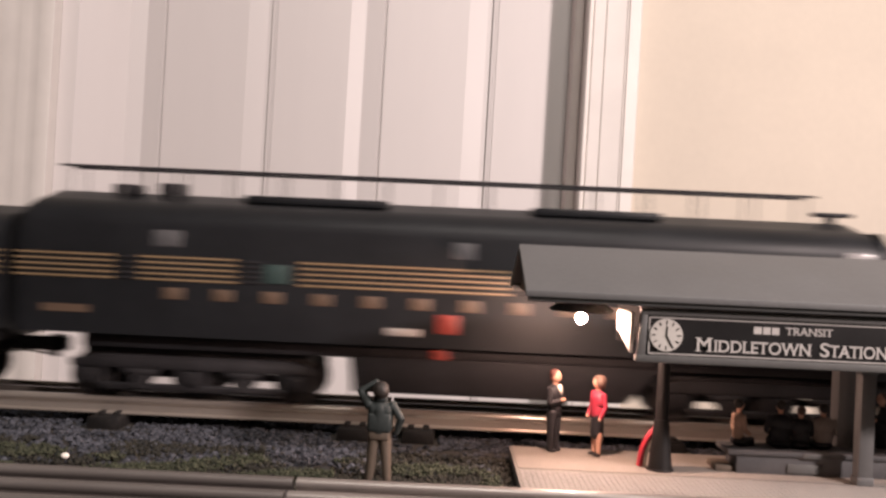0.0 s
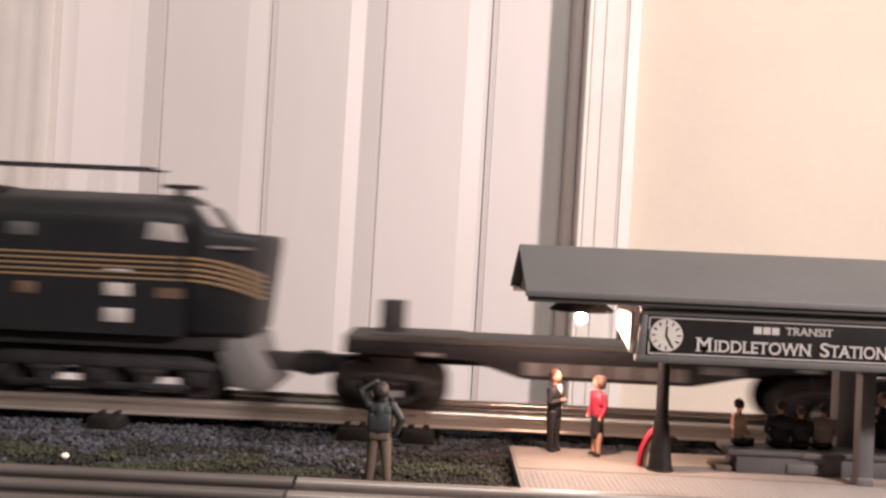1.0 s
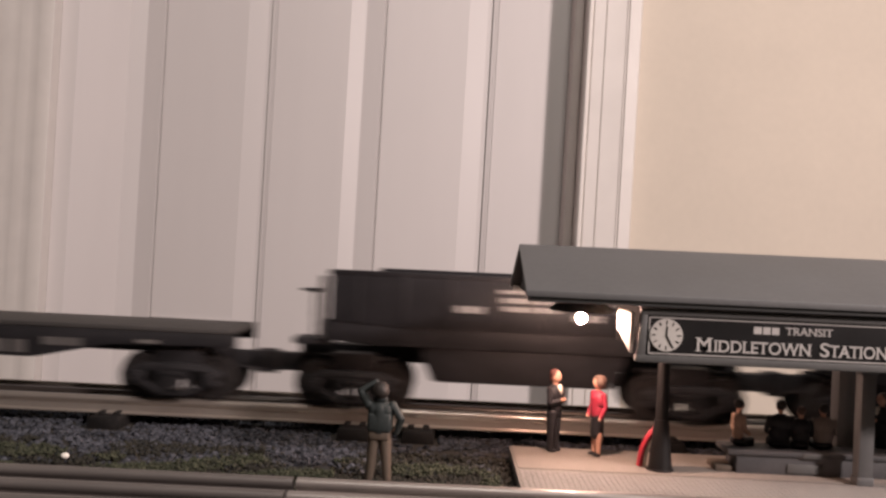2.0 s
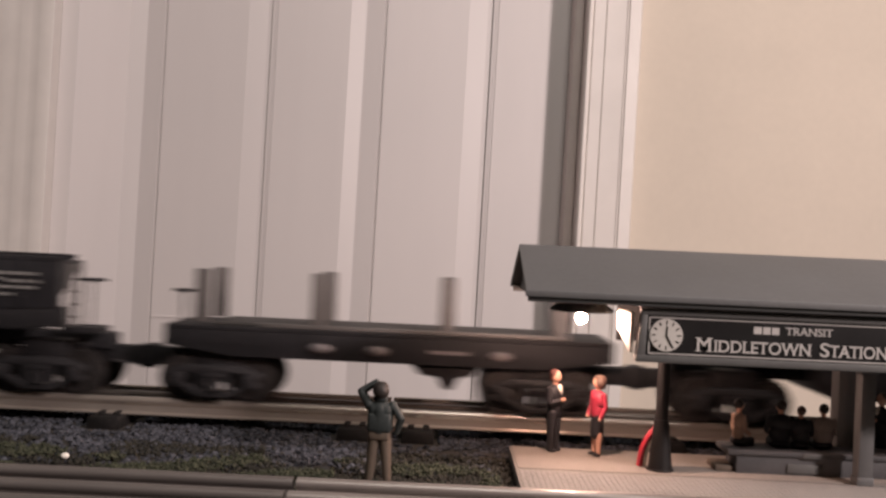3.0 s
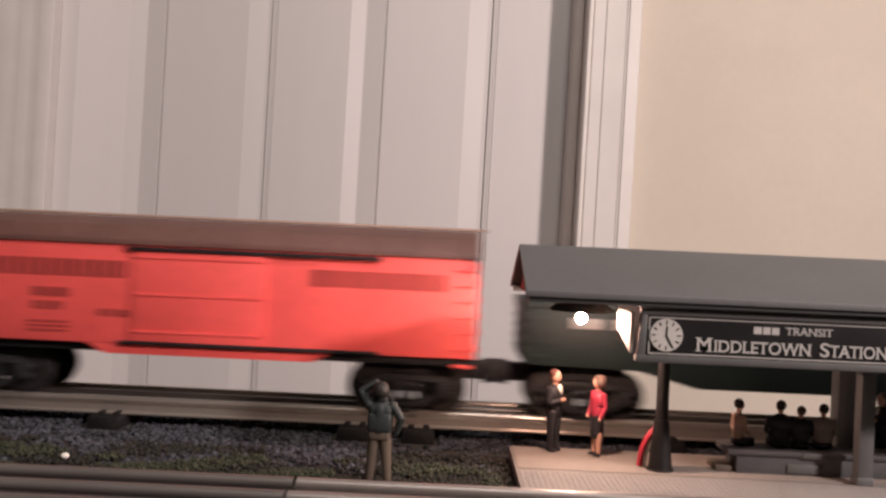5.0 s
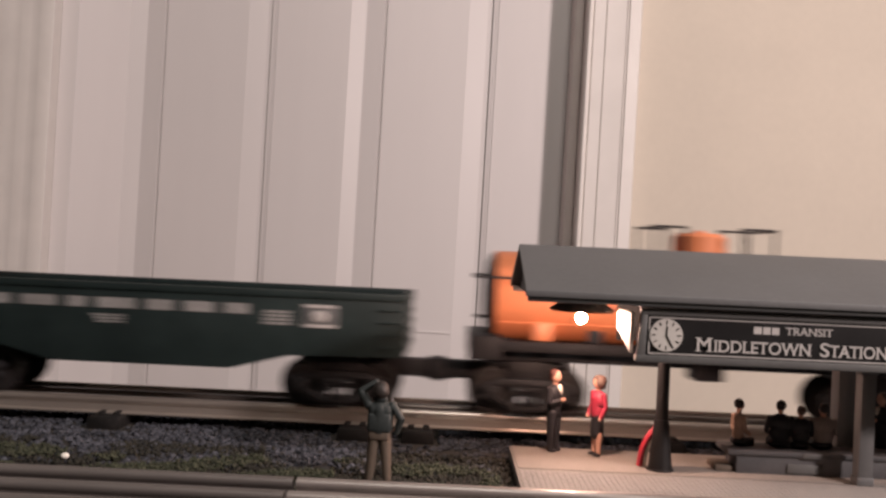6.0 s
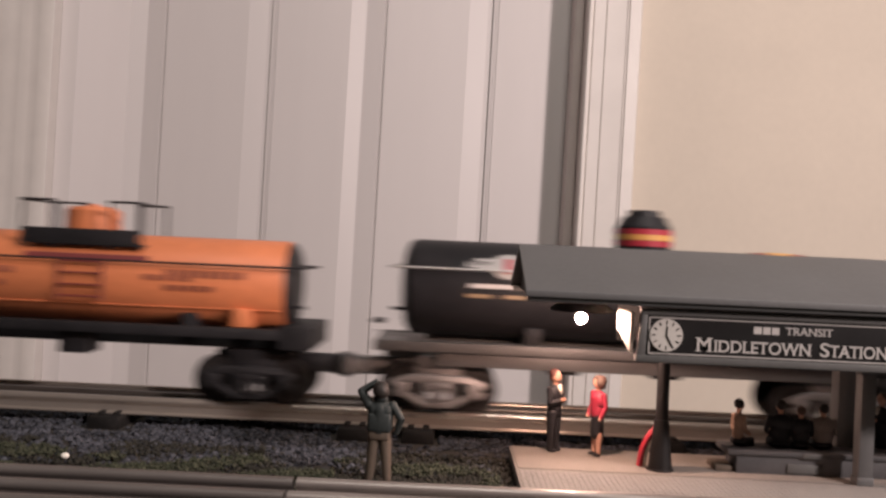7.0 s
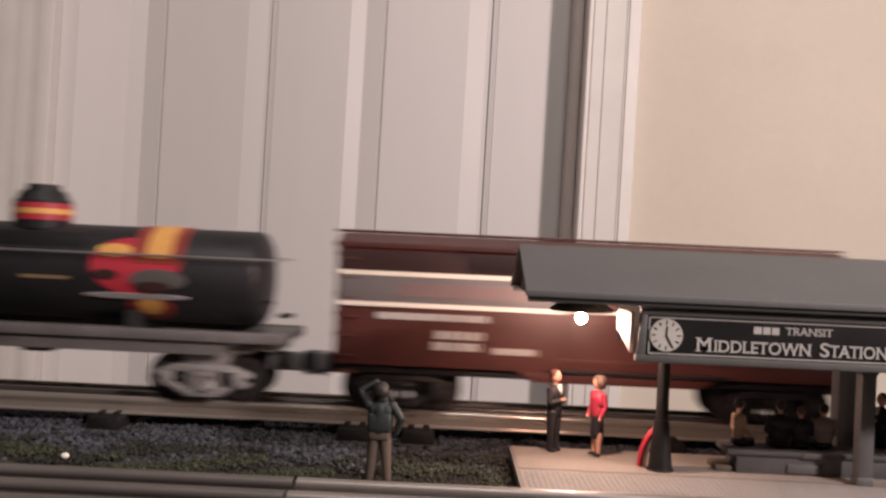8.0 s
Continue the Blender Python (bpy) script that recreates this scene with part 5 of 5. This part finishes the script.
def oval(bm, x, w, a0, a1, r, zc, lift=0.0003, n=12):
    """A thin oval plate bent round the near side of a tank."""
    rows = []
    for i in range(n + 1):
        t = -0.97 + 1.94 * i / n
        a, k = radians((a0 + a1) / 2 + (a1 - a0) / 2 * t), w * math.sqrt(1 - t * t)
        rows.append([bm.verts.new((x + e, -(r + d) * math.cos(a), zc + (r + d) * math.sin(a))) for e, d in ((-k, lift), (k, lift), (k, -0.0004), (-k, -0.0004))])
    for p, q in zip(rows, rows[1:]):
        for j in range(4):
            bm.faces.new((p[j], q[j], q[(j + 1) % 4], p[(j + 1) % 4]))
    bm.faces.new(rows[0]), bm.faces.new(rows[-1])
    return bm


def tank_car(start, orange):
    label = "orange toy tank car with a black frame and dome platform" if orange else "black toy tank car with silver frame and red herald"
    car = vehicle("tank_car", label, "tank car", start)
    if orange:
        h, x0, x1, r, zc, shell, frame_m, truck_m = 0.1085, -0.0985, 0.0955, 0.0210, 0.0537, "tankorange", "frame", "truck"
    else:
        h, x0, x1, r, zc, shell, frame_m, truck_m = 0.1240, -0.1090, 0.1075, 0.0224, 0.0562, "black", "silverframe", "silver"
    part("tank", tank_shell(B(), x0, x1, r, zc), shell, car, smooth=50)
    for s in (-1, 1):
        part("tank_end", tank_end(B(), x1 if s > 0 else x0, s, r, zc), "black", car, "dished black tank end" if orange else "", smooth=50)
    dome = part("dome", rod(B(), (0.002, 0, zc + r - 0.003), (0.002, 0, zc + r + (0.0085 if orange else 0.0105)), 0.0125 if orange else 0.0130, n=32), shell, car, at=pose(-0.0036 if orange else -0.0020, 0, 0.0022 if orange else 0.0))
    if orange:
        bm = B()
        rod(bm, (0.002, 0, zc + r + 0.0084), (0.002, 0, zc + r + 0.0102), 0.0118, 0.0100, 28)
        rod(bm, (0.002, 0, zc + r + 0.0101), (0.002, 0, zc + r + 0.0116), 0.0030, 0.0026, 16)
        part("dome_cap", bm, shell, dome)
    else:
        for z, m in ((0.0012, "red"), (0.0040, "yellow"), (0.0066, "red")):
            part("dome_band", rod(B(), (0.002, 0, zc + r + z), (0.002, 0, zc + r + z + 0.0026), 0.0134, n=32), m, dome)
        bm = B()
        rod(bm, (0.002, 0, zc + r + 0.0104), (0.002, 0, zc + r + 0.0150), 0.0126, 0.0100, 28)
        rod(bm, (0.002, 0, zc + r + 0.0149), (0.002, 0, zc + r + 0.0182), 0.0082, 0.0072, 20)
        part("dome_cap", bm, "black", dome)
    # handrail round the tank
    zr = zc + r * 0.42
    bm = B()
    for s in (-1, 1):
        rod(bm, (x0 - 0.009, s * (r + 0.0010), zr), (x1 + 0.009, s * (r + 0.0010), zr), 0.00055, n=8)
    for x in (x0 - 0.009, x1 + 0.009):
        rod(bm, (x, -(r + 0.001), zr), (x, r + 0.001, zr), 0.00055, n=8)
    for k in range(6):
        x = x0 + 0.012 + (x1 - x0 - 0.024) * k / 5
        for s in (-1, 1):
            rod(bm, (x, s * r * 0.88, zr - 0.0002), (x, s * (r + 0.0012), zr), 0.0004, n=6)
    part("handrail", bm, "frame" if orange else "steel", car)
    for s in (-1, 1):
        xe = x1 if s > 0 else x0
        part("end_grab", rod(B(), (xe + s * 0.002, -r * 0.62, zc - r * 0.45), (xe + s * 0.0085, -r * 0.62, zc - r * 0.45), 0.0008, n=6), "frame", car)
    if orange:
        bm = B()
        box(bm, -0.0235, 0.0290, -0.0190, -0.0110, zc + r - 0.0060, zc + r - 0.0046, 0.0003)
        box(bm, -0.0235, 0.0290, 0.0110, 0.0190, zc + r - 0.0060, zc + r - 0.0046, 0.0003)
        for x in (-0.0235, 0.0215):
            box(bm, x, x + 0.0075, -0.0109, 0.0109, zc + r - 0.0060, zc + r - 0.0046, 0.0003)
        box(bm, -0.0262, 0.0268, -0.0196, -0.0190, zc + r - 0.0056, zc + r + 0.0018, 0.0002)
        part("dome_platform", bm, "frame", car, "black platform round the dome")
        for x in (-0.0275, -0.0130, 0.0135, 0.0278):
            for s in (-1, 1):
                part("railing_post", rod(B(), (x, s * 0.0185, zc + r - 0.0070), (x, s * 0.0185, zc + r + 0.0145), 0.0007, n=6), "frame", car)
        for a, b in ((-0.0275, -0.0130), (0.0135, 0.0278)):
            for s in (-1, 1):
                part("railing_bar", rod(B(), (a - 0.001, s * 0.0185, zc + r + 0.0145), (b + 0.001, s * 0.0185, zc + r + 0.0145), 0.0006, n=6), "frame", car)
        for x in (-0.0275, 0.0278):
            part("railing_bar", rod(B(), (x, -0.0180, zc + r + 0.0141), (x, 0.0180, zc + r + 0.0141), 0.0005, n=6), "frame", car)
        part("tank_band", curved_patch(B(), -0.0255, 0.0315, 24, 32, r, zc, 0.0006), "tankred", car)
        part("tank_band", curved_patch(B(), x0 + 0.002, x1 - 0.002, -34, -32, r, zc, 0.0004), shell, car)
        for x in (-0.0080, 0.0120):
            part("ladder_rail", rod(B(), (x, -(r + 0.0015), zc - 0.010), (x, -(r + 0.0005), zc + 0.009), 0.0005, n=6), "tankred", car)
        for z in (-0.0080, -0.0027, 0.0027, 0.0080):
            part("ladder_rung", rod(B(), (-0.0080, -(r + 0.0014), zc + z), (0.0120, -(r + 0.0014), zc + z), 0.00045, n=6), "tankred", car)
        for a, b, t0, t1 in ((-0.052, -0.032, 4, 12), (-0.056, -0.036, -12, -5), (0.040, 0.078, 7, 16), (0.030, 0.050, 2, 9), (0.040, 0.062, -10, -3), (-0.086, -0.074, 8, 14)):
            x = a
            while x < b:
                part("lettering", curved_patch(B(), x, x + 0.0036, t0, t1, r, zc, 0.0003, 3), "tankletter", car)
                x += 0.0048
        for s in (-1, 1):
            bm = B()
            prism(bm, [(s * 0.0760 - 0.0046, 0.0345), (s * 0.0760 + 0.0046, 0.0345), (s * 0.0760 + 0.0036, 0.0430), (s * 0.0760 - 0.0036, 0.0430)], "y", -0.0205, 0.0205, 0.0006)
            part("saddle", bm, shell, car)
    else:
        bm = B()
        box(bm, -0.0245, 0.0285, -0.0185, -0.0112, zc + r - 0.0075, zc + r - 0.0062, 0.0003)
        box(bm, -0.0245, 0.0285, -0.0192, -0.0186, zc + r - 0.0110, zc + r - 0.0040, 0.0002)
        part("dome_platform", bm, "frame", car)
        bm = B()
        curved_patch(bm, -0.0795, -0.0485, 24, 40, r, zc, 0.0003)
        oval(bm, -0.0640, 0.0085, 14, 48, r, zc, 0.0004)
        curved_patch(bm, -0.0835, -0.0435, 28, 34, r, zc, 0.0003)
        part("emblem", bm, "white", car, "pale winged emblem")
        part("emblem_mark", curved_patch(B(), -0.0663, -0.0619, 21, 40, r, zc, 0.0006), "red", car)
        bm = B()
        curved_patch(bm, -0.0820, -0.0450, 3, 8, r, zc, 0.0003)
        part("lettering", bm, "white", car)
        for a, b in ((-0.083, -0.072), (-0.066, -0.056), (-0.029, -0.014), (0.001, 0.023)):
            part("lettering", curved_patch(B(), a, b, -8, -4, r, zc, 0.0003), "gold", car, "dull gold lettering bar")
        part("herald", oval(B(), 0.0530, 0.0205, -24, 50, r, zc, 0.0003), "red", car, "round red herald with yellow and grey pieces")
        part("herald_flame", curved_patch(B(), 0.0515, 0.0745, 14, 92, r, zc, 0.0006, 14), "redplate", car)
        part("herald_flame", curved_patch(B(), 0.0575, 0.0690, 20, 92, r, zc, 0.0009, 14), "yellow", car)
        part("herald_flame", oval(B(), 0.0430, 0.0080, 20, 38, r, zc, 0.0007), "yellow", car)
        part("herald_mark", oval(B(), 0.0400, 0.0058, -6, 6, r, zc, 0.0007), "maroon", car)
        part("herald_grey", oval(B(), 0.0640, 0.0130, -16, 8, r, zc, 0.0008), "stake", car)
        part("herald_mark", oval(B(), 0.0620, 0.0085, -19, -6, r, zc, 0.0011), "maroon", car)
        part("herald_line", oval(B(), 0.0540, 0.0240, -28, -21, r, zc, 0.0010), "glass", car, "pale grey curved line")
        part("herald_foot", oval(B(), 0.0600, 0.0105, -66, -20, r, zc, 0.0004), "redplate", car)
        part("herald_foot", oval(B(), 0.0600, 0.0055, -52, -24, r, zc, 0.0008), "yellow", car)
        part("tank_band", curved_patch(B(), -0.083, -0.071, 31, 36, r, zc, 0.0003), "stake", car)
    z0, z1 = (0.0262, 0.0345) if orange else (0.0255, 0.0325)
    bm = B()
    box(bm, -h + 0.004, h - 0.004, -0.0130, 0.0130, z0 - 0.002, z0 + 0.004, 0.0006)
    for s in (-1, 1):
        a, b = sorted((s * 0.0205, s * 0.0260))
        box(bm, -h, h, a, b, z1 - 0.0048, z1, 0.0006)
        box(bm, *sorted((s * h, s * (h - 0.022))), -0.0204, 0.0204, z1 - 0.0046, z1 - 0.0004, 0.0006)
    part("frame", bm, frame_m, car, "" if orange else "silver painted frame")
    if not orange:
        for s in (-1, 1):
            part("frame_web", box(B(), -h + 0.028, h - 0.028, *sorted((s * 0.0215, s * 0.0235)), z1 - 0.0110, z1 - 0.0046, 0.0003), "silverframe", car)
    if orange:
        for s in (-1, 1):
            part("end_sill", box(B(), *sorted((s * (h + 0.0010), s * (h - 0.0140))), -0.0262, 0.0262, 0.0255, 0.0362, 0.0008), "frame", car)
    for x in ((0.0,) if orange else (-0.037, 0.009)):
        part("valve_box", box(B(), x - 0.0070, x + 0.0070, -0.021, -0.006, 0.0195, z1 - 0.004, 0.0010), "frame", car)
    for s in (-1, 1):
        for x in (-0.052, 0.052):
            part("saddle_block", box(B(), x - 0.003, x + 0.003, *sorted((s * 0.006, s * 0.0205)), z1 - 0.0046, 0.0400, 0.0003), "frame", car)
    for s in (-1, 1):
        truck(car, s * (h - 0.0270) if orange else s * 0.0905 - 0.0038, truck_m, label="" if orange else "silver cast truck")
        coupler(car, s * h, s, material="truck" if orange else "silver")
        if not orange:
            part("end_step", box(B(), *sorted((s * (h - 0.004), s * (h + 0.001))), -0.026, -0.012, 0.040, 0.0415), "frame", car)
    return car


tank_car(1.8955, True)
tank_car(2.1570, False)


# ---- what moves ----
TIMES = [(0.0, 0.0), (0.5, -0.1575), (1.5, -0.4615), (2.8, -0.8463), (4.0, -1.2015), (6.0, -1.7775), (6.5, -1.9225), (7.0, -2.0673), (7.5, -2.2118), (8.0, -2.3550)]


def run(t):
    """How far the train has gone along the track at t seconds."""
    for (a, p), (b, q) in zip(TIMES, TIMES[1:]):
        if t <= b + 1e-6:
            return p + (q - p) * (t - a) / (b - a)
    return TIMES[-1][1]


def motions():
    steps = [i / 10 for i in range(81)]
    for car, start in CARS:
        walk(car, [(t, pose(start + run(t), TRACK, RAIL)) for t in steps])
    if SPINNING:
        ticks = [i / 30 for i in range(241)]
        for w, ax in SPIN:
            walk(w, [(t, Matrix.Translation((ax, 0, WHEEL)) @ Matrix.Rotation(run(t) / WHEEL, 4, "Y")) for t in ticks])


SPINNING = True
motions()
